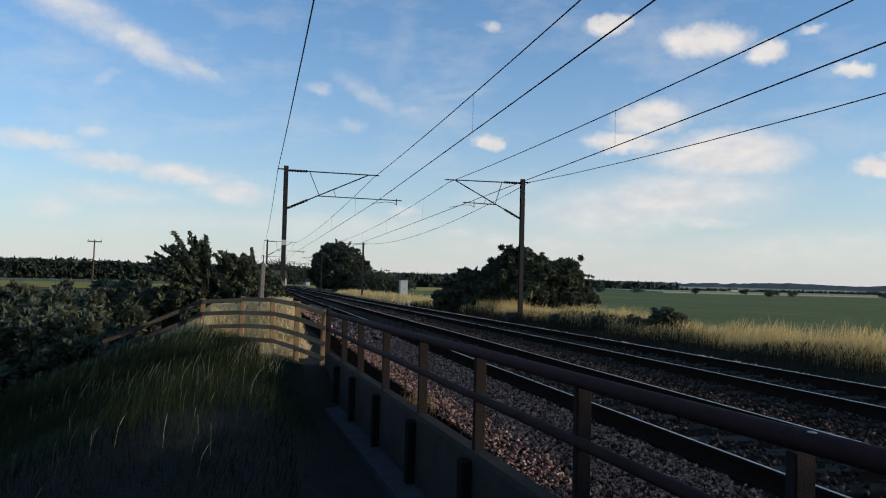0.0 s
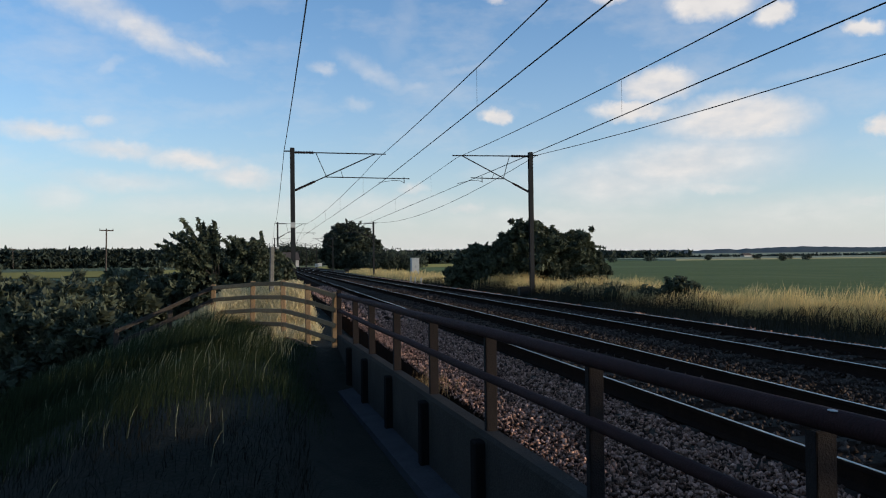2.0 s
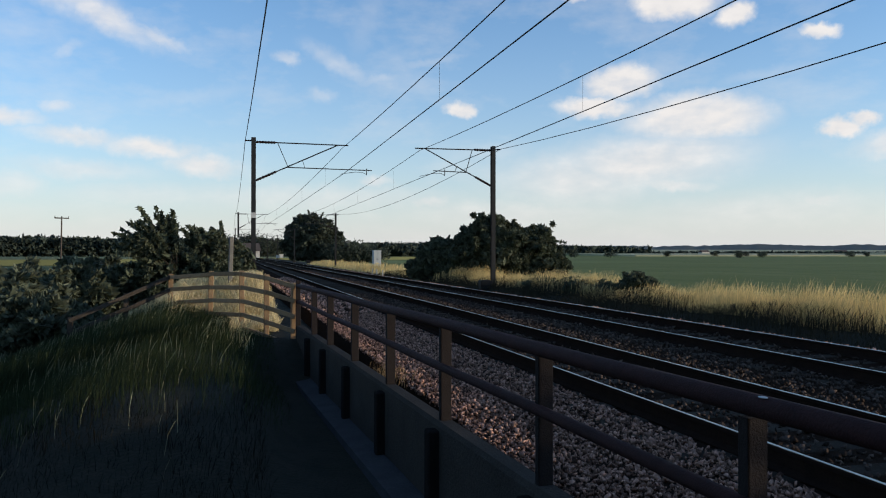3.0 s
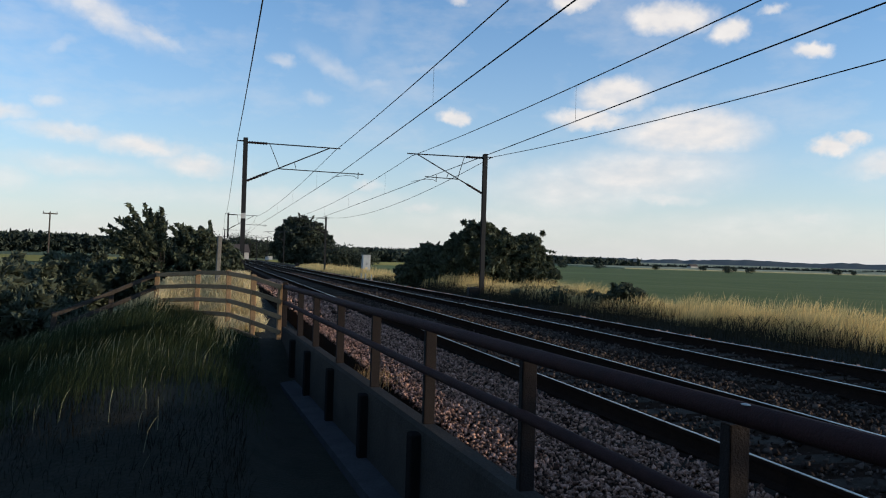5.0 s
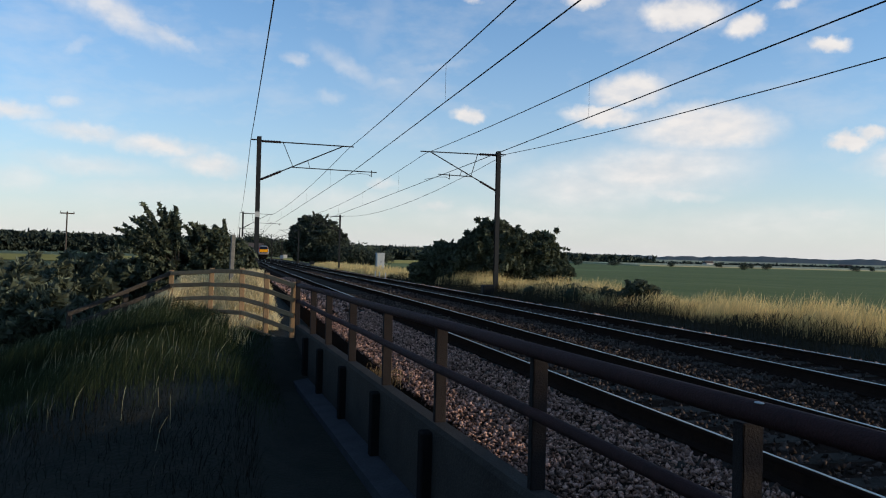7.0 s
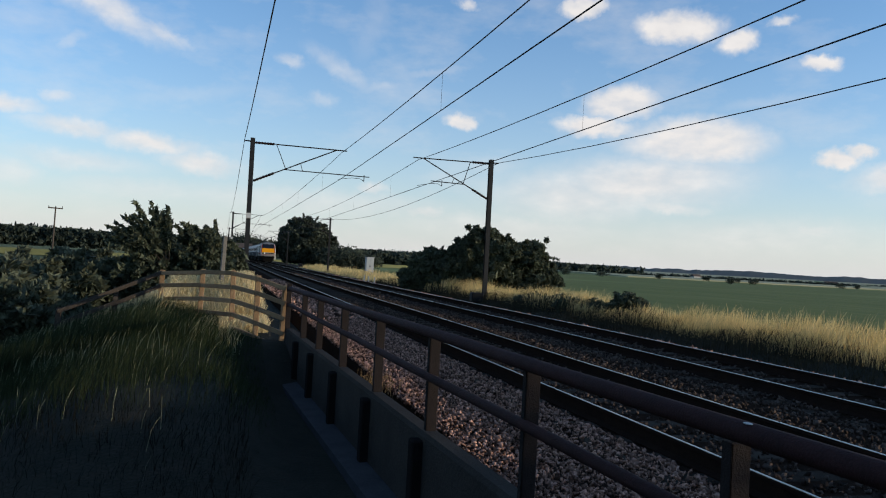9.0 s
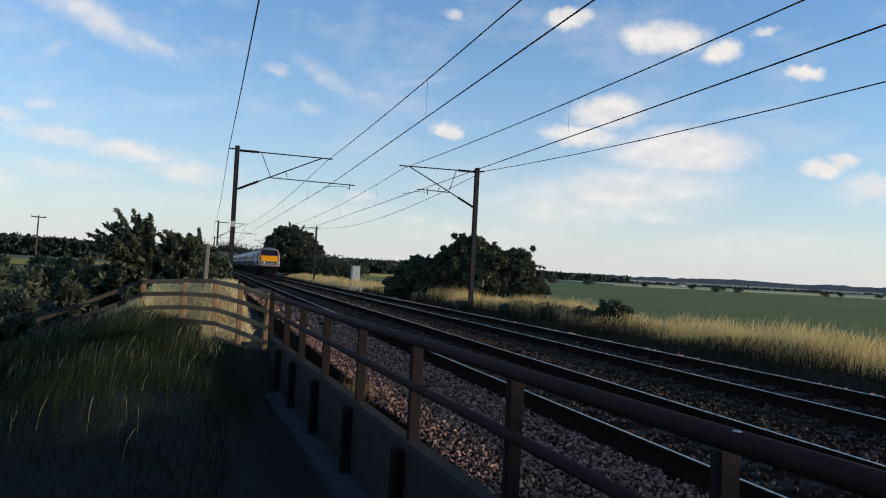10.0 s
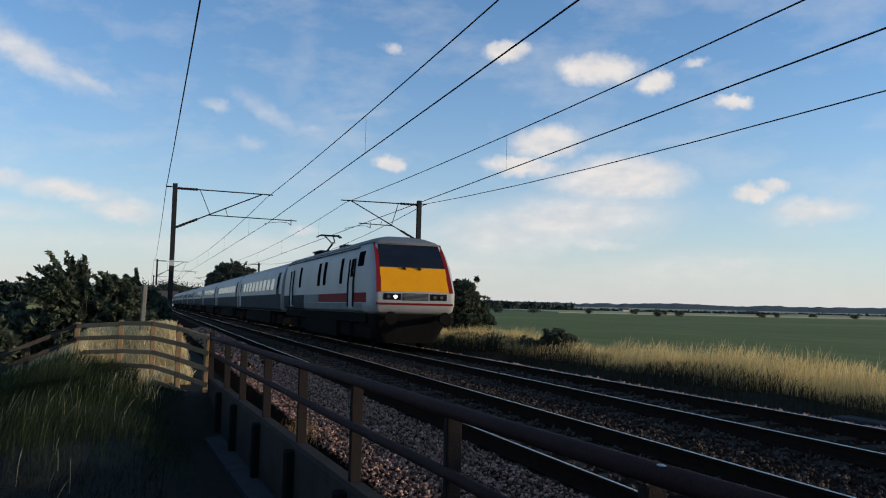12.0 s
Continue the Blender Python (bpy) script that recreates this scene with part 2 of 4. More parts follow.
M_LAMPOFF = mat("headlight_off", (.12, .11, .1), None, 4, .2, 0, 0)
M_CHROME = mat("handrail_metal", (.12, .12, .12), None, 4, .35, .8, 0)


def ground_material():
    m = bpy.data.materials.new("ground_soil_and_crop")
    m.use_nodes = True
    N, L = m.node_tree.nodes, m.node_tree.links
    b = N["Principled BSDF"]
    b.inputs["Roughness"].default_value = .95
    b.inputs["Specular IOR Level"].default_value = .1
    tc = N.new("ShaderNodeTexCoord").outputs["Object"]
    sp = N.new("ShaderNodeSeparateXYZ")
    L.new(tc, sp.inputs[0])

    def noise_of(s, d, stretch=(1, 1, 1)):
        mp = N.new("ShaderNodeMapping")
        mp.inputs["Scale"].default_value = stretch
        L.new(tc, mp.inputs[0])
        n = N.new("ShaderNodeTexNoise")
        n.inputs["Scale"].default_value, n.inputs["Detail"].default_value = s, d
        L.new(mp.outputs[0], n.inputs["Vector"])
        return n.outputs[0]

    def ramp(v, lo, hi):
        r = N.new("ShaderNodeMapRange")
        r.inputs[1].default_value, r.inputs[2].default_value = lo, hi
        L.new(v, r.inputs[0])
        return r.outputs[0]

    def mix(f, a, c):
        n = N.new("ShaderNodeMix")
        n.data_type = "RGBA"
        L.new(f, n.inputs[0])
        for i, v in ((6, a), (7, c)):
            if isinstance(v, tuple):
                n.inputs[i].default_value = (*v, 1)
            else:
                L.new(v, n.inputs[i])
        return n.outputs[2]

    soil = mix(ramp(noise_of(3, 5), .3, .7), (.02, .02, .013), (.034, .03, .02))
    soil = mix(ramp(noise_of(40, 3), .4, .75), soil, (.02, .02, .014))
    crop = mix(ramp(noise_of(.05, 4), .35, .65), (.145, .165, .05), (.17, .185, .06))
    crop = mix(ramp(noise_of(.35, 3, (1, .1, 1)), .35, .75), crop, (.115, .138, .044))
    crop = mix(ramp(noise_of(.006, 3, (.4, 1, 1)), .53, .6), crop, (.19, .21, .07))
    left = mix(ramp(noise_of(.08, 5), .35, .65), (.06, .085, .035), (.12, .13, .06))
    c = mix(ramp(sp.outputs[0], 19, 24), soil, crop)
    c = mix(ramp(sp.outputs[0], -6, -9), c, left)
    L.new(c, b.inputs["Base Color"])
    bp = N.new("ShaderNodeBump")
    bp.inputs["Strength"].default_value, bp.inputs["Distance"].default_value = .6, .05
    L.new(noise_of(25, 4), bp.inputs["Height"])
    L.new(bp.outputs[0], b.inputs["Normal"])
    return m


M_GROUND = ground_material()


# ---- building helpers ----
def thing(name, label, category, m=None, group="", kind=""):
    ob = new(name)
    ob.empty_display_size = .2
    if m is not None:
        ob.matrix_basis = m
    return tagged(ob, label, category, group, kind)


def to_mesh(name, bm, material, smooth=False):
    me = bpy.data.meshes.new(name)
    bmesh.ops.recalc_face_normals(bm, faces=bm.faces[:])
    bm.to_mesh(me)
    bm.free()
    if smooth:
        for p in me.polygons:
            p.use_smooth = True
    me.materials.append(material)
    return me


def part(name, bm, material, parent, label="", smooth=False):
    ob = new(name, to_mesh(name, bm, material, smooth))
    ob.parent = parent
    return tagged(ob, label)


def single(name, bm, material, label, category, group="", kind="", smooth=False):
    return tagged(new(name, to_mesh(name, bm, material, smooth)), label, category, group, kind)


def share(name, me, parent, m):
    ob = new(name, me)
    ob.parent = parent
    ob.matrix_basis = m
    return ob


def box(x0, x1, y0, y1, z0, z1, bevel=0.0, bm=None):
    own = bm is None
    bm = bm or bmesh.new()
    r = bmesh.ops.create_cube(bm, size=1, matrix=Matrix.Translation(((x0 + x1) / 2, (y0 + y1) / 2, (z0 + z1) / 2)) @ Matrix.Diagonal((x1 - x0, y1 - y0, z1 - z0, 1)))
    if bevel:
        es = list({e for v in r["verts"] for e in v.link_edges})
        bmesh.ops.bevel(bm, geom=es, offset=bevel, segments=1, affect="EDGES")
    return bm


def tube(pts, radii, n=8, bm=None, caps=True):
    """A tapered round bar along points."""
    bm = bm or bmesh.new()
    pts = [Vector(p) for p in pts]
    if isinstance(radii, (int, float)):
        radii = [radii] * len(pts)
    rings = []
    up = None
    for i, p in enumerate(pts):
        d = (pts[min(i + 1, len(pts) - 1)] - pts[max(i - 1, 0)]).normalized()
        if up is None:
            up = Vector((0, 0, 1)) if abs(d.z) < .9 else Vector((1, 0, 0))
        s = d.cross(up).normalized()
        up = s.cross(d).normalized()
        rings.append([bm.verts.new(p + (s * math.cos(t) + up * math.sin(t)) * radii[i]) for t in (k * math.tau / n for k in range(n))])
    for r0, r1 in zip(rings, rings[1:]):
        for k in range(n):
            bm.faces.new((r0[k], r0[(k + 1) % n], r1[(k + 1) % n], r1[k]))
    if caps:
        bm.faces.new(rings[0])
        bm.faces.new(rings[-1])
    return bm


def extrude_line(profile, bm=None):
    """A closed profile of (x, z) drawn out along the line and its grade."""
    bm = bm or bmesh.new()
    n = len(profile)
    rings = [[bm.verts.new((x, y, z + float(grade(y)))) for x, z in profile] for y in (-70, 20, 420, 1500)]
    for a, c in zip(rings, rings[1:]):
        for k in range(n):
            bm.faces.new((a[k], a[(k + 1) % n], c[(k + 1) % n], c[k]))
    bm.faces.new(rings[0])
    bm.faces.new(rings[-1])
    return bm


def quads_mesh(name, verts, loops, sizes, material):
    """A mesh from numpy arrays: vertices, the corners of all faces, and the faces' corner counts."""
    me = bpy.data.meshes.new(name)
    me.vertices.add(len(verts))
    me.vertices.foreach_set("co", np.asarray(verts, np.float32).ravel())
    me.loops.add(len(loops))
    me.loops.foreach_set("vertex_index", np.asarray(loops, np.int32))
    me.polygons.add(len(sizes))
    me.polygons.foreach_set("loop_start", np.concatenate(([0], np.cumsum(sizes)[:-1])).astype(np.int32))
    me.update(calc_edges=True)
    me.materials.append(material)
    return me


def smooth01(a, b, v):
    t = np.clip((np.asarray(v, float) - a) / (b - a), 0, 1)
    return t * t * (3 - 2 * t)


def grade(y):
    """The line falls gently with distance."""
    return -.0021 * (np.clip(y, 20, 420) - 20)


def ground_z(x, y):
    x, y = np.asarray(x, float), np.asarray(y, float)
    right = np.interp(x, (10.6, 12, 14.2, 18, 24), (-.5, -.34, -.3, -.85, -1.2))
    near = np.interp(x, (-60, -9, -.5, .5, 1.8), (-3.4, -3.2, -.98, -.96, -1.0))
    mid = np.interp(x, (-60, -8, -1.4, .1, .7, 1.8), (-3.0, -2.9, -.38, -.45, -.92, -.98))
    far = np.interp(x, (-60, -8, -1.4, 1.2, 1.8), (-2.6, -2.6, -.36, -.36, -.5))
    a, c = smooth01(6.0, 10.5, y), smooth01(13.5, 16.5, y)
    left = near * (1 - a) + mid * a
    left = left * (1 - c) + far * c
    z = np.where(x > 10.6, right, np.where(x < 1.8, left, -.62))
    rough = np.sin(x * 1.9 + np.sin(y * .7)) * np.sin(y * 1.3 + x) * .05
    return z + grade(y) + np.where((x > 11) | (x < .5), rough, 0) * np.where(np.abs(x) < 40, 1, 0)


# ---- ground, track bed, rails ----
def build_ground():
    xs = np.unique(np.concatenate((np.linspace(-14, 30, 111), np.geomspace(30, 3500, 24), -np.geomspace(14, 3500, 26))))
    ys = np.unique(np.concatenate((np.linspace(-12, 40, 105), np.geomspace(40, 4600, 40), -np.geomspace(12, 600, 10))))
    gx, gy = np.meshgrid(xs, ys)
    v = np.stack((gx, gy, ground_z(gx, gy)), -1).reshape(-1, 3)
    nx, ny = len(xs), len(ys)
    i = (np.arange(ny - 1)[:, None] * nx + np.arange(nx - 1)[None]).ravel()
    loops = np.stack((i, i + 1, i + 1 + nx, i + nx), -1).ravel()
    me = quads_mesh("ground", v, loops, np.full(len(i), 4), M_GROUND)
    for p in me.polygons:
        p.use_smooth = True
    tagged(new("ground", me), "rough grassy lineside earth running out to green crop fields", "ground", kind="structure")


build_ground()

NEAR, FAR = (3.62, 5.125), (7.03, 8.53)
bm = extrude_line([(1.9, -.62), (2.0, -.24), (2.9, -.21), (3.2, -.17), (8.95, -.17), (9.4, -.2), (10.2, -.3), (10.9, -.6)])
tagged(new("ballast_bed", to_mesh("ballast_bed", bm, M_BALLAST)), "brown-grey stone ballast bed under two tracks", "track bed", kind="structure")

RAIL_FOOT = [(-.07, -.159), (.07, -.159), (.07, -.148), (.012, -.125), (.012, -.045), (.036, -.034), (.036, -.006), (-.036, -.006), (-.036, -.034), (-.012, -.045), (-.012, -.125), (-.07, -.148)]
RAIL_HEAD = [(-.01, -.007), (.012, -.007), (.011, -.003), (.007, -.001), (-.005, -.001), (-.009, -.003)]
bm = box(-.13, .13, -1.25, 1.25, -.35, -.159, .02)
SLEEPER = to_mesh("sleeper", bm, M_SLEEPER)


def build_track(name, pair):
    tr = thing(name, "plain railway line of worn steel rails on concrete sleepers", "railway track", kind="structure")
    for x in pair:
        r = part("rail", extrude_line([(x + a, b) for a, b in RAIL_FOOT]), M_RAILSIDE, tr, "rusty flat-bottomed steel rail with a polished head")
        part("rail_head", extrude_line([(x + a, b) for a, b in RAIL_HEAD]), M_RAILTOP, r, "polished running surface")
    c = sum(pair) / 2
    for k in range(150):
        share("sleeper", SLEEPER, tr, pose(c, -8 + k * .65, float(grade(-8 + k * .65)), 0, 0, 90))
    bm = bmesh.new()
    for k in range(150, 420):
        g = float(grade(-8 + k * .65))
        box(c - 1.25, c + 1.25, -8.13 + k * .65, -7.87 + k * .65, g - .35, g - .159, 0, bm)
    tagged(part("far_sleepers", bm, M_SLEEPER, tr), kind="stuff")


build_track("railway_track", NEAR)
build_track("railway_track", FAR)


def build_stones():
    rng = np.random.default_rng(3)
    t = bmesh.new()
    bmesh.ops.create_icosphere(t, subdivisions=1, radius=1.05)
    bmesh.ops.delete(t, geom=[v for k, v in enumerate(t.verts) if k % 3 == 1], context="VERTS")
    hull = bmesh.ops.convex_hull(t, input=t.verts[:])
    bmesh.ops.delete(t, geom=[v for v in t.verts if not v.link_faces], context="VERTS")
    t.verts.index_update()
    bmesh.ops.triangulate(t, faces=t.faces[:])
    tv = np.array([v.co[:] for v in t.verts])
    tf = np.array([[v.index for v in f.verts] for f in t.faces])
    t.free()

    def batch(n, x0, x1, y0, y1, zf, big, bias=1.0):
        x = rng.uniform(x0, x1, n)
        y = y0 + (y1 - y0) * rng.uniform(0, 1, n) ** bias
        return x, y, zf(x) + grade(y) + rng.uniform(-.018, .034, n), rng.uniform(.55, 1.25, n) * big

    def lot(sets, name, label, material):
        p = np.concatenate([np.stack(s[:3], -1) for s in sets])
        s = np.concatenate([k[3] for k in sets])
        n = len(p)
        q = rng.normal(size=(n, 4))
        q /= np.linalg.norm(q, axis=1)[:, None]
        w, x, y, z = q.T
        R = np.stack((1 - 2 * (y * y + z * z), 2 * (x * y - z * w), 2 * (x * z + y * w), 2 * (x * y + z * w), 1 - 2 * (x * x + z * z), 2 * (y * z - x * w),
                      2 * (x * z - y * w), 2 * (y * z + x * w), 1 - 2 * (x * x + y * y)), -1).reshape(n, 3, 3)
        shape = tv[None] * rng.uniform(.3, 1.45, (n, 1, 3)) * rng.uniform(.5, 1.25, (n, len(tv), 3)) * 1.12 * s[:, None, None]
        v = np.einsum("nij,nkj->nki", R, shape) + p[:, None]
        loops = (tf[None] + (np.arange(n) * len(tv))[:, None, None]).reshape(-1)
        me = quads_mesh(name, v.reshape(-1, 3), loops, np.full(n * len(tf), 3), material)
        tagged(new(name, me), label, "ballast", kind="stuff")

    side = lambda x: np.interp(x, (2.0, 2.9, 3.2), (-.235, -.205, -.165))
    bed = lambda x: np.interp(x, (8.9, 9.4, 10.2, 10.9), (-.165, -.195, -.3, -.55))
    flat = lambda x: np.full(len(x), -.165)
    lot([batch(40000, 1.97, 3.45, 1.2, 20, side, .0185, 1.5), batch(5000, 1.97, 3.45, -4, 1.2, side, .026), batch(3500, 1.97, 3.45, 20, 50, side, .045), batch(3600, 9.3, 10.8, 4, 34, bed, .042), batch(2200, 9.3, 10.8, 34, 80, bed, .06)],
        "ballast_stones", "loose angular pinkish-grey ballast stones beside the rails", M_STONE)
    lot([batch(9000, 5.3, 6.9, 3, 30, flat, .026, 1.4), batch(3000, 5.3, 6.9, -4, 3, flat, .03), batch(2500, 3.72, 5.03, -4, 3, flat, .03), batch(2500, 7.16, 8.44, -4, 5, flat, .034), batch(2500, 5.3, 6.9, 30, 70, flat, .05), batch(4500, 3.72, 5.03, 3, 30, flat, .027, 1.3), batch(2200, 7.16, 8.44, 5, 40, flat, .034), batch(2000, 8.65, 9.35, 5, 40, bed, .036)],
        "stained_ballast_stones", "brake-stained ballast stones between the rails, darkened further for the shade there", M_STONED)


build_stones()


# ---- concrete wall and rusty fence beside the path ----
FX = lambda y: 2.03 - .0488 * y
WY0, WY1 = -6.0, 16.3
wall = thing("wall_1", "low dark concrete retaining wall beside the track", "wall", kind="structure")
bm = bmesh.new()
n = 12
prev = None
for k in range(n + 1):
    y = WY0 + (WY1 - WY0) * k / n
    x = FX(y) - .02
    ring = [bm.verts.new(c) for c in ((x - .02, y, -1.2), (x - .02, y, -.14), (x, y, -.1), (x + .12, y, -.1), (x + .14, y, -.14), (x + .14, y, -1.2))]
    if prev:
        for j in range(6):
            bm.faces.new((prev[j], prev[(j + 1) % 6], ring[(j + 1) % 6], ring[j]))
    else:
        bm.faces.new(ring)
    prev = ring
bm.faces.new(prev)
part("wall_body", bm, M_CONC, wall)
bm = bmesh.new()
a = [bm.verts.new((FX(WY0) - .32, WY0, z)) for z in (-1.15, -.86)] + [bm.verts.new((FX(WY0) - .045, WY0, z)) for z in (-.84, -1.15)]
c = [bm.verts.new((FX(WY1) - .32, WY1, z)) for z in (-1.15, -.86)] + [bm.verts.new((FX(WY1) - .045, WY1, z)) for z in (-.84, -1.15)]
for j in range(4):
    bm.faces.new((a[j], a[(j + 1) % 4], c[(j + 1) % 4], c[j]))
bm.faces.new(a)
bm.faces.new(c)
part("footing", bm, M_LEDGE, wall, "pale bluish concrete footing strip")

fence = thing("metal_fence", "rusty tubular steel handrail fence on a concrete wall", "fence")
POSTS = (1.1, 3.1, 5.02, 7.02, 8.97, 10.93, 12.85, 14.5, -1.0, -3.0)
bm = bmesh.new()
box(-.048, .048, -.008, .008, -.3, .7, .004, bm)
box(-.048, -.036, -.008, .05, -.3, .7, .003, bm)
POST = to_mesh("post", bm, M_POSTF)
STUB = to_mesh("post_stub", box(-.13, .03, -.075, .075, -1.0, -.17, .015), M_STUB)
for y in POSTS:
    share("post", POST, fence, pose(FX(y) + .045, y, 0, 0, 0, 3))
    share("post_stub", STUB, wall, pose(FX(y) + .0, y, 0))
part("top_rail", tube([(FX(y), y, .757 - .006 * (y - 3) + .004 * math.sin(y * 1.1)) for y in np.linspace(-5, 16.3, 24)], .045, 14), M_RUST, fence, "reddish rusted tube with a worn top", True)
part("mid_rail", tube([(FX(y), y, .362 + .004 * math.sin(y * 1.3 + 1)) for y in np.linspace(-5, 16.3, 24)], .036, 12), M_RUST, fence, "", True)
part("end_post", box(FX(16.3) - .05, FX(16.3) + .04, 16.26, 16.34, -.6, .78, .006), M_POSTF, fence)
bm = bmesh.new()
bmesh.ops.create_icosphere(bm, subdivisions=2, radius=.012, matrix=Matrix.Translation((FX(2.98) - .02, 2.98, .799)) @ Matrix.Diagonal((1.2, 2, .35, 1)))
part("white_fleck", bm, M_PLATE, fence, "small white dropping on the rail")


# ---- timber fence ----
tf = thing("timber_fence", "sunlit brown post-and-rail timber fence down a bank, sloping end coloured dark for shade", "fence")
TP = [(1.15, 16.45, .7, -.5), (.645, 16.8, .86, -.45), (.186, 18.14, .91, -.45), (-.49, 19.16, .88, -.45), (-1.4, 19.94, .8, -.45), (-2.34, 19.7, .37, -.95), (-3.4, 19.2, -.1, -1.5)]
for k, (x, y, top, base) in enumerate(TP):
    b = box(-.055, .055, -.045, .045, base - .15, top + .03, .01)
    # Posts down the slope take the bark colour to paint their shade.
    ob = part("post", b, M_TIMBER if x > -1.5 else M_BARK, tf)
    ob.matrix_basis = pose(x, y, 0, random.uniform(-1.5, 1.5), random.uniform(-1.5, 1.5), random.uniform(-8, 8))
for (x0, y0, t0, _), (x1, y1, t1, _) in zip(TP, TP[1:]):
    for j, drop in enumerate((.04, .33, .63, .92, 1.2) if x1 > -.2 else (.04, .33, .63, .92) if x1 > -1.5 else (.04, .33)):
        p, q = Vector((x0, y0 - .065, t0 - drop)), Vector((x1, y1 - .065, t1 - drop))
        d = (q - p).normalized()
        L = (q - p).length / 2 + .03
        b = box(-.02, .02, -L, L, -.045, .045, .008)
        # Sloping rails get the same dark colour in place of shade.
        ob = part("rail", b, M_TIMBER if x1 > -1.5 else M_BARK, tf)
        ob.matrix_basis = Matrix.Translation((p + q) / 2 + Vector((0, 0, random.uniform(-.008, .008)))) @ d.to_track_quat("Y", "Z").to_matrix().to_4x4()
single("weathered_post", box(-.05, .05, -.05, .05, -1.0, 1.0, .012), M_GREYWOOD, "grey weathered wooden post behind the timber fence", "post").matrix_basis = pose(-.06, 21.2, .72, 0, 1.5, 12)


# ---- overhead line ----
def column(h):
    bm = bmesh.new()
    box(-.1, .1, -.1, -.088, -.7, h, 0, bm)
    box(-.1, .1, .088, .1, -.7, h, 0, bm)
    box(-.007, .007, -.088, .088, -.7, h, 0, bm)
    return bm


def insulator(p, q):
    p, q = Vector(p), Vector(q)
    n = 15
    pts = [p.lerp(q, k / (n - 1)) for k in range(n)]
    return tube(pts, [.03 if k in (0, n - 1) else (.065 if k % 2 else .042) for k in range(n)], 8)


def mast(x, y, side, top, reach):
    """An overhead line mast. side: +1 when its arm reaches towards +x. reach: x of the wire from the mast."""
    s = side
    m = thing("overhead_line_mast", "dark steel railway electrification mast with a cantilever arm", "mast", pose(x, y, 0), "overhead line masts")
    part("column", column(top), M_STEEL, m)
    part("base", box(-.3, .3, -.3, .3, -.9, -.4, .03), M_CONC, m, "concrete foundation block")
    X = lambda d: s * d
    zt = top - .2
    part("top_tube", tube([(X(.95), 0, zt), (X(reach + .25), 0, zt - .02)], .027, 8), M_STEEL, m)
    part("top_insulator", insulator((X(.1), 0, zt), (X(.97), 0, zt)), M_INSUL, m, "ribbed brown insulator")
    lo, hi = Vector((X(.1), 0, top - 1.92)), Vector((X(reach - .25), 0, zt - .03))
    st = lambda f: lo.lerp(hi, f)
    part("strut", tube([st(.24), hi], .027, 8), M_STEEL, m)
    part("strut_insulator", insulator(lo, st(.25)), M_INSUL, m, "ribbed brown insulator")
    rz = top - (1.3 if s > 0 else 1.42)
    f0 = (rz + (0 if s > 0 else .12) - lo.z) / (hi.z - lo.z)
    part("tie", tube([(X(1.05), 0, zt), st(f0 + .02)], .018, 6), M_STEEL, m)
    if s > 0:
        r0, r1, drop, arm = st(f0), Vector((X(reach + 1.35), 0, rz - .04)), reach + 1.1, reach - .1
        hang = st(f0 + .2)
    else:
        r0, r1, drop, arm = st(f0), Vector((X(reach - .65), 0, rz + .16)), reach - 1.2, reach + .02
        hang = st(f0 + .16)
    part("registration_tube", tube([r0, r1], .022, 8), M_STEEL, m)
    part("hanger", tube([hang, (hang.x + X(.1), 0, r0.z)], .014, 6), M_STEEL, m)
    dz = r1.z
    part("drop_bracket", tube([(X(drop), 0, dz + .08), (X(drop), 0, dz - .22)], .02, 6), M_STEEL, m)
    w = Vector((X(arm), 0, CONTACT - .0))
    e = Vector((X(drop), 0, dz - .2))
    part("steady_arm", tube([e, e.lerp(w, .15) + Vector((0, 0, .1)), e.lerp(w, .45) + Vector((0, 0, .12)), e.lerp(w, .95) + Vector((0, 0, .03)), w], .012, 6), M_STEEL, m)
    part("feeder_bracket", tube([(X(-.38), 0, zt + .05), (X(.1), 0, zt + .05)], .03, 8), M_INSUL, m)
    if s > 0:
        part("mast_plate", box(-.105, .105, -.115, -.105, 2.86, 3.1), M_PLATE, m, "small pale plate")
    return m


CONTACT = 4.9
LEFT = [(.93, -25, 6.46), (.93, 37.05, 6.46), (.83, 99.4, 6.12), (.8, 161, 6.0), (.95, 223, 5.95), (.95, 285, 5.8), (.95, 347, 5.7)]
RIGHT = [(12.2, -25, 6.46), (12.2, 37.12, 6.46), (12.0, 95.5, 5.97), (12.0, 159, 5.95), (12.25, 221, 5.95), (12.25, 284, 5.8), (12.25, 346, 5.7)]
STAG_N = (-.35, .55, -.3, .4, -.2, .3, -.2)
STAG_F = (-.1, .78, .0, .5, .0, .3, 0)
for k, (x, y, t) in enumerate(LEFT):
    mast(x, y, 1, t, 4.37 + STAG_N[k] - x)
for k, (x, y, t) in enumerate(RIGHT):
    mast(x, y, -1, t, x - (7.8 + STAG_F[k]))


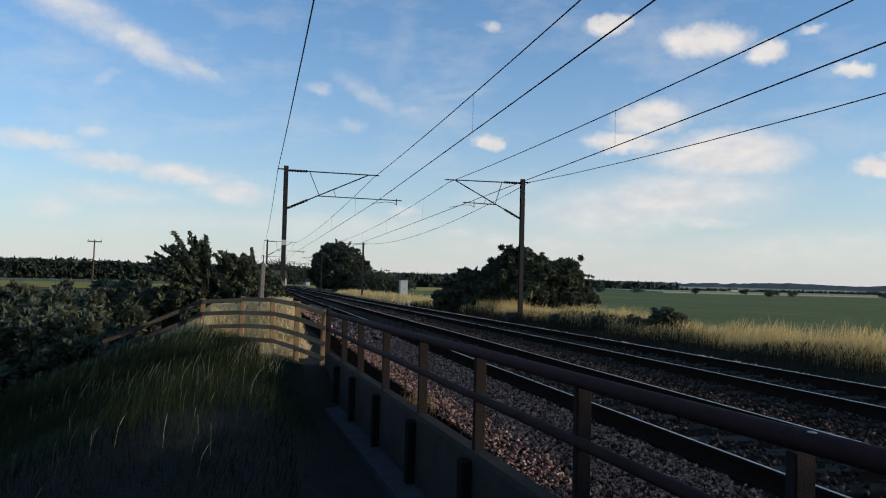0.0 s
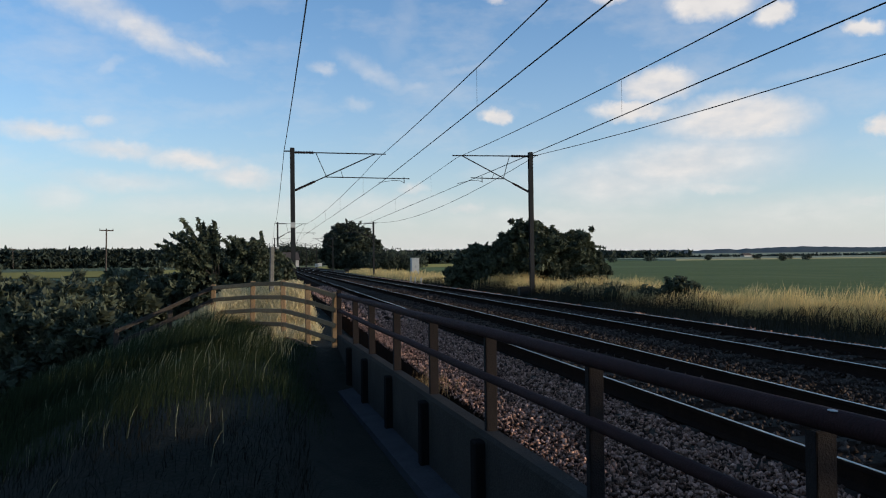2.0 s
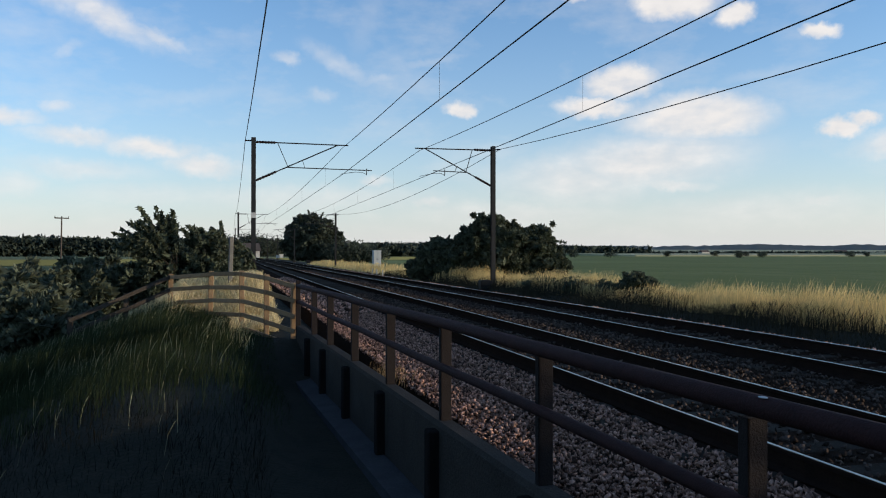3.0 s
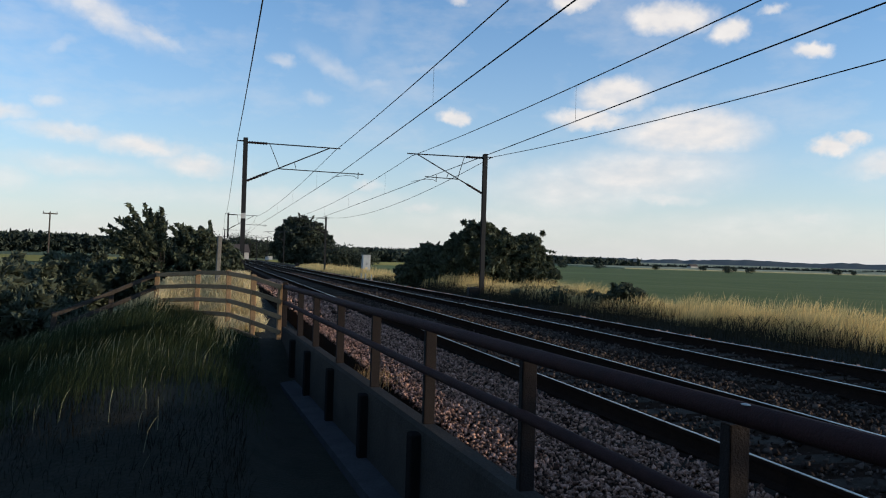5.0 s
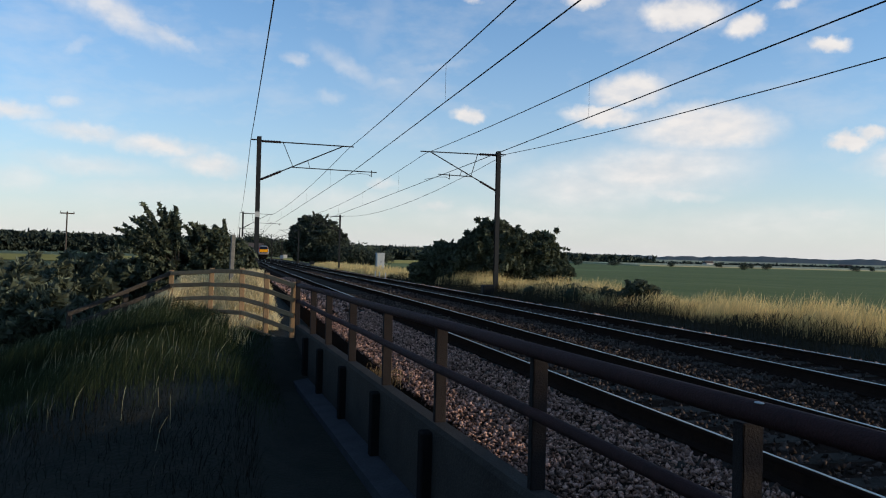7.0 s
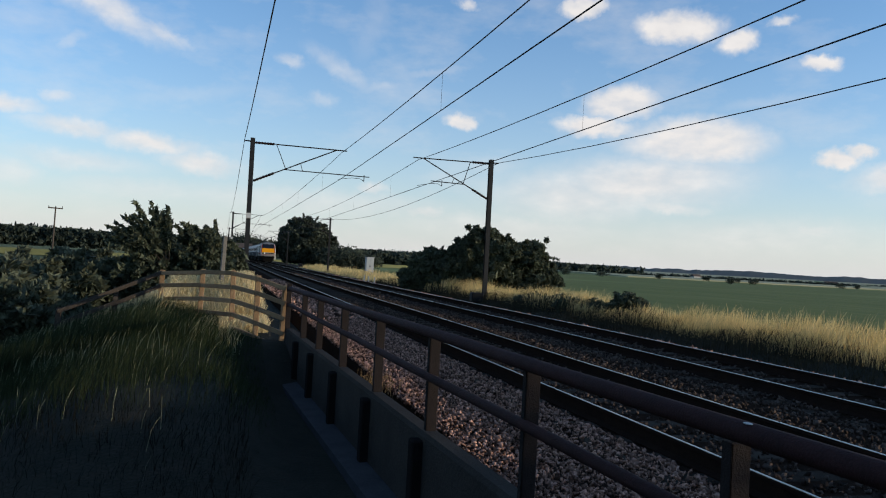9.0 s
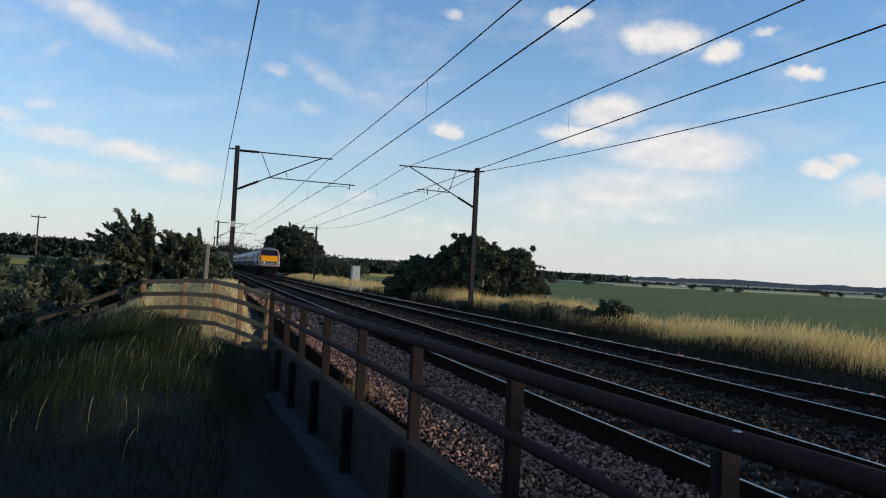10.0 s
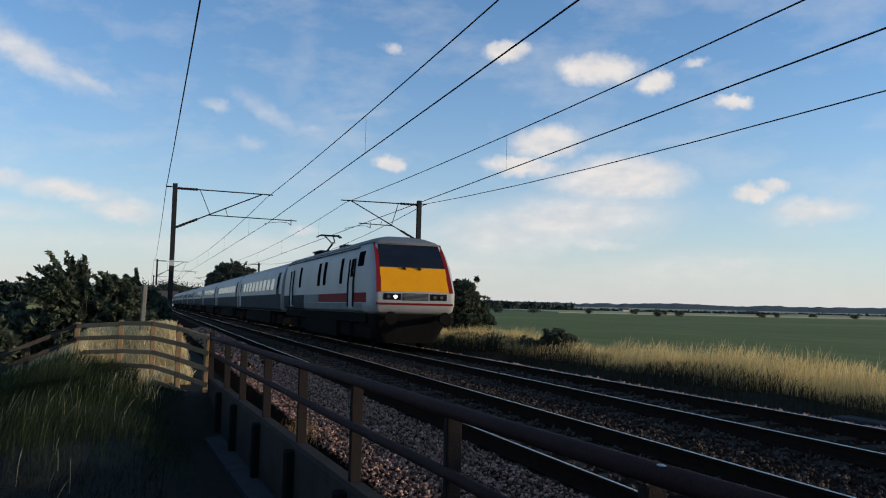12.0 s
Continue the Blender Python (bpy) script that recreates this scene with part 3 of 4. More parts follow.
def catenary(rows, stag, centre, sag, name, height):
    """Contact wire, messenger and droppers over one track."""
    ob = thing(name, "thin dark overhead contact and catenary wires hung over the track", "overhead wire", group="overhead wires")
    con, mes = [], []
    spans = list(zip(rows, rows[1:]))
    for k, ((_, y0, t0), (_, y1, t1)) in enumerate(spans):
        for j in range(21 if k == len(spans) - 1 else 20):
            f = j / 20
            x = centre + stag[k] * (1 - f) + stag[k + 1] * f
            y = y0 + (y1 - y0) * f
            zt = (t0 * (1 - f) + t1 * f) - .32
            low = height - (6.46 - (t0 * (1 - f) + t1 * f)) - .02 - .03 * 4 * f * (1 - f)
            con.append((x, y, low))
            mes.append((x, y, zt - sag * 4 * f * (1 - f)))
    part("contact_wire", tube(con, .0125, 6), M_WIRE, ob, "", True)
    part("messenger_wire", tube(mes, .0125, 6), M_WIRE, ob, "", True)
    for k, (p, q) in enumerate(zip(con, mes)):
        if k % 20 in (2, 6, 10, 14) and k < 60:
            part("dropper", tube([p, q], .0035, 4), M_WIRE, ob)


catenary(LEFT, STAG_N, 4.37, .41, "catenary_wires", CONTACT + .04)
catenary(RIGHT, STAG_F, 7.78, .55, "catenary_wires", CONTACT - .06)


def feeder(rows, dx, hang, sag):
    pts = []
    for (x0, y0, t0), (x1, y1, t1) in zip(rows, rows[1:]):
        for j in range(12):
            f = j / 12
            pts.append((x0 + dx, y0 + (y1 - y0) * f, t0 * (1 - f) + t1 * f - hang - sag * 4 * f * (1 - f)))
    single("feeder_wire", tube(pts, .014, 6), M_WIRE, "single dark return conductor slung along the masts", "overhead wire", "overhead wires", "", True)


feeder(LEFT, -.36, .13, .55)
feeder(RIGHT, .36, .13, .86)


# ---- grasses ----
def blades(name, pts, heights, width, lean, material, label, seed, seedhead=False, wind=(.25, .1)):
    rng = np.random.default_rng(seed)
    n = len(pts)
    a = rng.uniform(0, math.tau, n)
    side = np.stack((np.cos(a), np.sin(a), np.zeros(n)), -1) * (rng.uniform(.6, 1.2, n) * width / 2)[:, None]
    b = rng.uniform(0, math.tau, n)
    d = np.stack((np.cos(b), np.sin(b), np.zeros(n)), -1) * (rng.uniform(.1, 1, n) * lean * heights)[:, None] + np.array((*wind, 0)) * heights[:, None] * rng.uniform(.2, 1, n)[:, None]
    up = np.zeros((n, 3))
    up[:, 2] = heights
    base = pts - np.array((0, 0, .05))
    mid = base + up * .6 + d * .3
    tip = base + up * .97 + d
    k = 1.5 if seedhead else .75
    v = np.stack((base - side, base + side, mid + side * k * .6, mid - side * k * .6, base + up * .84 + d * .68 + side * k, base + up * .84 + d * .68 - side * k, tip), 1)
    i = np.arange(n)[:, None] * 7
    loops = np.concatenate([i + np.array((0, 1, 2, 3)), i + np.array((3, 2, 4, 5)), i + np.array((5, 4, 6))], 1).ravel()
    me = quads_mesh(name, v.reshape(-1, 3), loops, np.tile((4, 4, 3), n), material)
    return tagged(new(name, me), label, "grass", kind="stuff")


def scatter(n, x0, x1, y0, y1, seed, bias=1.0, patch=0.0):
    rng = np.random.default_rng(seed)
    x = rng.uniform(x0, x1, n)
    y = y0 + (y1 - y0) * rng.uniform(0, 1, n) ** bias
    if patch:
        keep = np.sin(x * 2.3 + 1.7 * np.sin(y * .9)) + np.sin(y * 1.7 + x) + rng.normal(0, .9, n) > patch
        x, y = x[keep], y[keep]
    return np.stack((x, y, ground_z(x, y)), -1), rng


def verge_height(x, y):
    """Uneven swells, clumps and gaps along the verge."""
    swell = .6 + .13 * np.sin(y * .42 + 1) + .1 * np.sin(y * 1.1 + .6 * x) + .1 * np.sin(y * 2.3 + 2.1 * x) * np.sin(x * 1.9 + .4 * y) + .06 * np.sin(y * 5.3 + x * 3)
    return swell * np.interp(x, (11.4, 12.4, 14.5, 16.5), (.55, 1, 1.05, .8))


p, r = scatter(78000, 12.35, 16.4, 6, 46, 11, 1.25, -.5)
clump = .5 + .5 * np.sin(p[:, 0] * 3.1 + 2 * np.sin(p[:, 1] * 1.3)) * np.sin(p[:, 1] * 2.7 + p[:, 0])
h = verge_height(p[:, 0], p[:, 1]) * r.uniform(.5, 1.2, len(p)) * (.8 + .35 * clump)
blades("dry_grass", p, h, .0065, .34, M_DRY, "tall pale golden dry grass along the far verge", 12, True, (.3, .12))
p, r = scatter(2200, 12.6, 15.5, 6, 46, 53, 1.2)
blades("grass_plumes", p, verge_height(p[:, 0], p[:, 1]) * r.uniform(1.0, 1.4, len(p)), .007, .25, M_DRY, "feathery golden grass plumes standing above the verge grass", 54, True, (.3, .12))
p, r = scatter(19000, 11.6, 16, 46, 130, 13, 1.1, .1)
h = verge_height(p[:, 0], p[:, 1]) * r.uniform(.45, 1.15, len(p))
blades("dry_grass", p, h, .03, .25, M_DRY, "tall pale golden dry grass along the far verge", 14, True)
p, r = scatter(26000, 10.75, 12.9, 5, 62, 15, 1.25)
blades("verge_weeds", p, np.interp(p[:, 0], (10.7, 11.4, 12.6), (.12, .34, .42)) * r.uniform(.4, 1.3, len(p)) * (1 + .35 * np.sin(p[:, 1] * .9 + p[:, 0])), .014, .7, M_WEED, "low dark green weeds at the edge of the ballast, darkened for the shade under the grass", 16)
bm = bmesh.new()
prev = None
for k in range(25):
    x = -2.1 + 3.1 * k / 24
    e_ = min(1, (x + 2.1) / .8, (1.0 - x) / .3)
    w_ = .06 * math.sin(x * 2.7) + .03 * math.sin(x * 7.1)
    ring = [bm.verts.new((x, y_, -.5 + (z_ + .5) * e_ + (w_ if z_ > 0 else 0))) for y_, z_ in ((19.9, -.45), (20.3, -.15), (20.9, .16), (21.6, .38), (22.6, .44), (24.5, -.5))]
    if prev:
        for j in range(5):
            bm.faces.new((prev[j], ring[j], ring[j + 1], prev[j + 1]))
    prev = ring
tagged(new("grass_bank", to_mesh("grass_bank", bm, M_DRYDENSE, True)), "bank matted with flattened straw-coloured grass", "bank", kind="structure")
p, r = scatter(40000, -1.9, .92, 19.75, 22.2, 17)
p[:, 2] = np.maximum(p[:, 2], np.interp(p[:, 1], (19.9, 20.3, 20.9, 21.6, 22.6), (-.45, -.15, .16, .38, .44)) * np.interp(p[:, 0], (-2.1, -1.3, .7, 1.0), (0, 1, 1, 0)) - .3 * np.interp(p[:, 0], (-2.1, -1.3, .7, 1.0), (1, 0, 0, 1)))
blades("straw_grass", p, r.uniform(.2, .5, len(p)) * np.interp(p[:, 0], (-1.9, -.6, .1), (.6, .75, 1.1)), .008, .3, M_DRYDENSE, "dense sunlit straw-coloured grass behind the timber fence", 18, True, (.05, 0))
p, r = scatter(6000, -.4, .95, 17.8, 20.2, 19)
blades("straw_grass", p, r.uniform(.1, .35, len(p)), .009, .3, M_DRYDENSE, "straw-coloured grass by the fence corner", 20, True)
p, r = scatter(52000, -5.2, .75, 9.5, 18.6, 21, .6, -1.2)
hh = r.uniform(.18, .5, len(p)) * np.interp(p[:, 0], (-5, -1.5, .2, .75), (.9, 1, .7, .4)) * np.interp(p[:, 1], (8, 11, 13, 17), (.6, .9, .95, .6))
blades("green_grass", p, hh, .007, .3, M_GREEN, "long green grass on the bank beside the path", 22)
p, r = scatter(1500, -3.6, .35, 12.0, 18.8, 23, .7, .2)
blades("grass_stalks", p, r.uniform(.3, .62, len(p)), .004, .3, M_STALK, "thin pale flowering grass stalks among the green", 24, True)
# Nearest grass strip, coloured dark to stand for the shade on it.
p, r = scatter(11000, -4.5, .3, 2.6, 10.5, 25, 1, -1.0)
blades("thatch", p, r.uniform(.08, .26, len(p)), .008, .6, M_GRASS_SHADED, "low near grass beside the path, its colour darkened for shade", 26)
p, r = scatter(40, -3.0, -.5, 7.0, 12.0, 27)
blades("grass_stalks", p, r.uniform(.25, .45, len(p)), .004, .3, M_STALK, "thin pale flowering grass stalks in the shade", 28, True)
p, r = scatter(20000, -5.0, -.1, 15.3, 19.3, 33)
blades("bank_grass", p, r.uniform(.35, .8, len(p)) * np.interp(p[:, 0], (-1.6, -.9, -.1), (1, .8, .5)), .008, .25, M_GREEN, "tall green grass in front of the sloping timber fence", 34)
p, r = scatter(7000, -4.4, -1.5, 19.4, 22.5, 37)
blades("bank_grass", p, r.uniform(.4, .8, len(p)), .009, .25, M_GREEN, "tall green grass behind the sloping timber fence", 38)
p, r = scatter(420, -4.4, -1.0, 16.5, 19.4, 35)
blades("grass_stalks", p, r.uniform(.55, .9, len(p)), .005, .2, M_STALK, "pale grass stalks in front of the sloping timber fence", 36, True)
p, r = scatter(9000, -12, -3.5, 10, 40, 29, 1, -.6)
blades("rough_grass", p, r.uniform(.3, .7, len(p)), .03, .4, M_GREEN, "rough meadow grass below the bank", 30)
p, r = scatter(2600, -3.2, -1.3, 19.6, 20.8, 57)
blades("straw_grass", p, r.uniform(.45, .95, len(p)) * np.interp(p[:, 0], (-3.2, -1.3), (.75, 1)), .007, .2, M_DRYDENSE, "straw-coloured grass behind the sloping timber rails", 58, True)
rng = np.random.default_rng(31)
p = np.stack((rng.normal(1.86, .1, 150), rng.normal(10.2, .3, 150), np.full(150, -.21)), -1)
blades("dry_tuft", p, rng.uniform(.08, .24, 150), .01, .8, mat("rust_brown_weed", (.36, .23, .11), (.25, .15, .07), 3, .8, 0, 0, 20, .6, .3, island=.4), "rust-brown dead weed tuft on the ballast by the wall", 32)


# ---- trees and bushes ----
def leaves_mesh(name, centres, spread, per, size, material, seed, squash=.8):
    rng = np.random.default_rng(seed)
    c = np.repeat(np.asarray(centres), per, 0)
    n = len(c)
    c = c + rng.normal(0, 1, (n, 3)) * spread * np.array((1, 1, squash))
    u = rng.normal(size=(n, 3))
    u /= np.linalg.norm(u, axis=1)[:, None]
    w = np.cross(u, rng.normal(size=(n, 3)))
    w /= np.linalg.norm(w, axis=1)[:, None]
    s = size * rng.uniform(.55, 1.35, n)[:, None]
    v = np.stack((c - u * s, c + w * s * .42, c + u * s, c - w * s * .42), 1)
    loops = (np.arange(n)[:, None] * 4 + np.arange(4)).ravel()
    return quads_mesh(name, v.reshape(-1, 3), loops, np.full(n, 4), material)


def plant(name, label, category, base, lobes, clumps, per, size, spread, leaf, seed, trunk=.09, shoots=(), group="", limbs=36):
    """A tapered trunk, limbs out to clumps of leaves gathered in uneven lobes, and loose shoots that break the outline."""
    rng = np.random.default_rng(seed)
    t = thing(name, label, category, pose(*base), group)
    B = Vector(base)
    cs = []
    vol = np.array([l[3] * l[4] * l[5] for l in lobes]) ** .67
    bark = bmesh.new()
    for l, share_ in zip(lobes, vol / vol.sum()):
        d = rng.normal(size=(max(6, int(clumps * share_)), 3))
        d /= np.linalg.norm(d, axis=1)[:, None]
        lump = 1 + .16 * np.sin(d[:, 0] * 5 + l[0]) * np.sin(d[:, 2] * 6 + l[1]) + .1 * np.sin(d[:, 1] * 9 + d[:, 2] * 7)
        rad = rng.uniform(.25, 1, len(d)) ** .55 * lump * np.where(rng.uniform(size=len(d)) < .08, 1.16, 1)
        pts = np.array(l[:3]) + d * rad[:, None] * np.array(l[3:6])
        gz = ground_z(pts[:, 0] + B.x, pts[:, 1] + B.y) - B.z + spread * .5
        pts[:, 2] = np.maximum(pts[:, 2], gz)
        cs.append(pts)
        c = Vector(l[:3])
        foot = Vector((rng.normal(0, trunk), rng.normal(0, trunk), -.1))
        knee = foot.lerp(c, .5) + Vector((rng.normal(0, .1), rng.normal(0, .1), .1)) * l[5]
        tube([foot, foot.lerp(knee, .5), knee, c], [trunk, trunk * .8, trunk * .6, trunk * .4], 7, bark)
        for k in range(max(4, limbs // len(lobes))):
            e = Vector(pts[k % len(pts)])
            s = foot.lerp(c, rng.uniform(.45, 1))
            mid = s.lerp(e, .5) + Vector((0, 0, .08 * l[5]))
            tube([s, mid, e], [trunk * .35, trunk * .2, trunk * .06], 5, bark)
    extra = []
    for (sx, sy, sz), (ex, ey, ez), bow in shoots:
        s, e = Vector((sx, sy, sz)), Vector((ex, ey, ez))
        line = [s.lerp(e, f) + Vector((0, 0, bow * 4 * f * (1 - f))) for f in np.linspace(0, 1, 7)]
        tube(line, [trunk * .14 * (1 - f * .85) for f in np.linspace(0, 1, 7)], 5, bark)
        for f in np.linspace(.2, 1, 26):
            i = min(int(f * 6), 5)
            extra.append(line[i].lerp(line[i + 1], f * 6 - i))
    part("trunk", bark, M_BARK, t, "brown-grey branching wood", True)
    ob = new("crown", leaves_mesh("crown", np.concatenate(cs), spread, per, size, leaf, seed + 1))
    ob.parent = t
    tagged(ob, kind="stuff")
    if extra:
        ob = new("twig_foliage", leaves_mesh("twig_foliage", np.array([tuple(e) for e in extra]), spread * .3, 3, size * .8, leaf, seed + 2))
        ob.parent = t
        tagged(ob, kind="stuff")
    return t


gz0 = lambda x, y: float(ground_z(x, y))
# dark hawthorn clump behind the far mast
plant("hawthorn_bush", "dense dark green hawthorn bush on the verge behind dry grass", "bush", (15.6, 47, -.5),
      [(0, 0, 2.0, 2.2, 2.1, 1.95), (-1.6, .3, 1.3, 1.5, 1.7, 1.4), (2.1, 0, 1.6, 1.9, 1.8, 1.75), (3.1, -.3, .8, 1.5, 1.5, 1.0)], 4400, 46, .2, .062, M_LEAF, 41, .12,
      [((1, 0, 2.2), (4.6, -.2, 2.45), .2), ((-.6, 0, 2.5), (-1.2, 0, 3.85), .05), ((.8, 0, 2.6), (1.3, 0, 3.85), .05), ((2.5, 0, 2.0), (3.3, 0, 3.1), .1), ((-1, 0, 2.4), (-1.9, 0, 3.3), .1), ((0, 0, 2.6), (.2, 0, 4.1), 0)])
plant("hawthorn_bush", "low rounded dark green hawthorn bush on the verge", "bush", (12.8, 48.5, -.45),
      [(0, 0, 1.15, 1.55, 1.5, 1.35), (-1.1, .2, .7, 1.1, 1.2, .9), (.9, -.2, 1.2, 1.2, 1.2, 1.2)], 2300, 44, .18, .06, M_LEAF, 44, .08,
      [((0, 0, 1.6), (.3, 0, 2.75), .05), ((-.5, 0, 1.5), (-.7, 0, 2.4), .05), ((.5, 0, 1.5), (1.2, 0, 2.6), .05)])
# wind-blown tree behind the timber fence
rng = np.random.default_rng(77)
ELDER_SHOOTS = []
for k in range(74):
    f = rng.uniform()
    lean = radians(-68 + 66 * f + rng.normal(0, 5))
    reach = np.interp(f, (0, .3, .6, .8, 1), (1.75, 1.75, 2.05, 1.9, 1.2)) * rng.uniform(.6, 1.05)
    sx, sz = -.75 + .35 * f, 1.35 + .25 * rng.uniform()
    ELDER_SHOOTS.append(((sx, rng.normal(0, .25), sz), (sx + reach * math.sin(lean), rng.normal(0, .5), sz + reach * math.cos(lean)), rng.uniform(.02, .22)))
for k in range(26):
    sx = rng.uniform(0, 1.0)
    ELDER_SHOOTS.append(((sx, rng.normal(0, .3), 1.9), (sx - rng.uniform(.1, .6), rng.normal(0, .4), 2.25 + .5 * rng.uniform()), rng.uniform(.02, .15)))
plant("elder_tree", "wind-blown dark leafy tree behind the timber fence", "tree", (-1.2, 26.5, -.6),
      [(-.7, 0, 1.0, 1.1, 1.0, .85), (.5, .1, 1.55, .75, .8, 1.0), (-1.2, 0, 1.5, .5, .7, .4), (.9, 0, .8, .7, .9, .8)], 560, 40, .13, .036, M_LEAF, 47, .09,
      ELDER_SHOOTS, "", 60)
plant("elder_tree", "dark leafy bush beside the line behind the fence", "tree", (.25, 33, -.5), [(-.2, 0, 1.2, .8, 1.2, 1.1), (-.9, .3, 1.5, .9, 1, 1.1)], 600, 40, .15, .05, M_LEAF, 51, .08, [((-.4, 0, 1.8), (-.7, 0, 3.0), 0)])
# scrub below the bank
SCRUB = [(-7.2, 24, 2.4, 3.3), (-10.5, 27, 3.0, 4.0), (-5.2, 22, 1.6, 2.0), (-6.3, 31, 2.0, 2.8), (-4.3, 27, 1.5, 2.2), (-9.5, 36, 2.6, 3.0), (-14, 34, 3.4, 4.0), (-7.0, 17.5, 1.5, 1.7), (-5.2, 38, 1.9, 2.6), (-18, 44, 4, 4.0), (-12, 48, 3.0, 2.8)]
for k, (x, y, rad, h) in enumerate(SCRUB):
    z = gz0(x, y)
    plant("willow_scrub", "murky dark green scrub bush below the bank", "bush", (x, y, z),
          [(0, 0, h * .5, rad, rad, h * .5), (rad * .6, .3, h * .38, rad * .7, rad * .7, h * .4), (-rad * .6, -.2, h * .4, rad * .7, rad * .7, h * .4)], 900, 60, .26, .05, M_LEAFGREY, 60 + 3 * k, .09,
          [((0, 0, h * .7), (random.uniform(-.6, .6), 0, h * 1.06), 0), ((.3, 0, h * .6), (.9, 0, h * .98), 0)], "scrub below the bank", 24)
# unseen verge hedge added behind the camera to shade the path
for k in range(7):
    y = -2.0 - 3.0 * k
    plant("hawthorn_bush", "unseen hawthorn bush added on the far verge to shade the path", "bush", (15.2 + .5 * math.sin(k * 2), y, gz0(15, y)),
          [(0, 0, 1.9, 1.9, 2.1, 1.9), (.2, .8, 1.5, 1.6, 1.6, 1.5), (-.2, -.9, 1.4, 1.6, 1.5, 1.4)], 200, 40, .1, .3, M_LEAF, 400 + 3 * k, .1, (), "verge hedge", 16)
# unseen tall hedge added behind and beside the standing place to block sky light
for k, (x, y, h) in enumerate(((-7.4, 6.8, 4.4), (-6.0, 3.4, 4.6), (-5.0, -.4, 4.8), (-4.6, -4.2, 4.8), (-3.2, -7.4, 4.8), (-.4, -8.4, 4.6), (-8.6, -1.5, 4.6))):
    plant("hawthorn_bush", "unseen tall hawthorn added beside the path to block sky light", "bush", (x, y, gz0(x, y)),
          [(0, 0, h * .55, 1.9, 2.0, h * .55), (.3, .9, h * .4, 1.6, 1.6, h * .42), (-.3, -.9, h * .4, 1.6, 1.6, h * .42)], 220, 44, .12, .3, M_LEAF, 700 + 3 * k, .1, (), "path hedge", 16)
p, r = scatter(5200, 12.2, 14.4, 25.2, 35.5, 55, 1, -.3)
blades("verge_weeds", p, r.uniform(.3, .72, len(p)), .014, .5, M_WEED, "dark green weeds round the verge shrubs", 56)
# small dark shrubs in the verge grass
for k, (x, y, w, h) in enumerate(((13.9, 26.0, .65, .9), (13.5, 27.4, .6, .55), (13.1, 28.9, .7, .5), (13.6, 30.6, .8, .6), (13.2, 33.0, .9, .5))):
    plant("verge_shrub", "small dark shrub standing in the dry verge grass", "bush", (x, y, gz0(x, y)), [(0, 0, h * .5, w, w, h * .52), (w * .5, 0, h * .4, w * .6, w * .6, h * .4)], 320, 22, .1, .045, M_LEAF, 100 + 3 * k, .03, (), "verge shrubs", 12)
# big tree beside the line, and more further on
plant("lineside_tree", "large round-crowned dark tree beside the line", "tree", (19.2, 197, -1.2),
      [(0, 0, 6.6, 5.6, 5.2, 4.8), (-3.6, 0, 5.2, 3.2, 3.2, 3.6), (3.8, 0, 5.0, 3.4, 3.2, 3.8), (0, 0, 3.2, 6.4, 5, 2.8)], 3400, 52, .5, .2, M_LEAFFAR, 130, .4, [((0, 0, 9), (-1, 0, 12.6), 0), ((1, 0, 9), (2.6, 0, 12.2), 0), ((2, 0, 8), (5.2, 0, 9.6), .2)])
plant("lineside_tree", "dark hedge bushes beside the line", "tree", (27.5, 190, -1), [(0, 0, 2.2, 4.2, 3, 2.4), (-3, 0, 2, 3.6, 3, 2.0), (5, 0, 1.6, 4, 3, 1.6)], 200, 40, .32, .8, M_LEAFFAR, 134, .2)
plant("lineside_tree", "dark trees far along the line", "tree", (11.5, 420, -1), [(0, 0, 6, 8, 6, 5), (8, 0, 4.5, 8, 6, 4), (-6, 0, 4, 6, 5, 3.6)], 200, 40, .6, 1.7, M_LEAFFAR, 138, .4)
plant("lineside_tree", "dark trees far along the line", "tree", (-4, 330, -1), [(0, 0, 4, 5, 5, 4), (-7, 0, 3.5, 6, 5, 3.4)], 160, 40, .6, 1.5, M_LEAFFAR, 142, .3)


# ---- distance ----
def wood(name, label, x0, y0, x1, y1, h, depth, n, size, seed, material):
    """A far wood: thousands of leaf clumps with an uneven top."""
    rng = np.random.default_rng(seed)
    f = rng.uniform(0, 1, n)
    x = x0 + (x1 - x0) * f + rng.normal(0, depth * .3, n)
    y = y0 + (y1 - y0) * f + rng.uniform(0, depth, n)
    top = h * (.84 + .07 * np.sin(f * 61 + seed) + .05 * np.sin(f * 173) + .04 * np.sin(f * 411))
    z = -1.5 + top * rng.uniform(0, 1, n) ** .8
    me = leaves_mesh(name, np.stack((x, y, z), -1), size * .5, 5, size, material, seed, .6)
    tagged(new(name, me), label, "woodland", kind="stuff")


wood("far_wood", "dark conifer wood along the horizon", -420, 640, 40, 760, 16, 40, 14000, 2.1, 201, M_FOREST)
wood("far_wood", "dark wood on the horizon beyond the line", 30, 560, 260, 700, 9.5, 40, 4500, 2.6, 202, M_FOREST)
wood("far_wood", "dark hedge and copses below the far hills", 640, 1150, 1250, 1060, 4.5, 30, 700, 2.6, 204, M_FOREST)
wood("far_wood", "dark trees along the crest of the hills", 900, 2300, 1900, 1850, 13, 60, 1200, 6, 205, M_FOREST)
wood("far_wood", "dark wood on the horizon beyond the fields", 240, 800, 620, 1150, 9.5, 60, 2600, 4.6, 203, M_FOREST)
rng = np.random.default_rng(7)
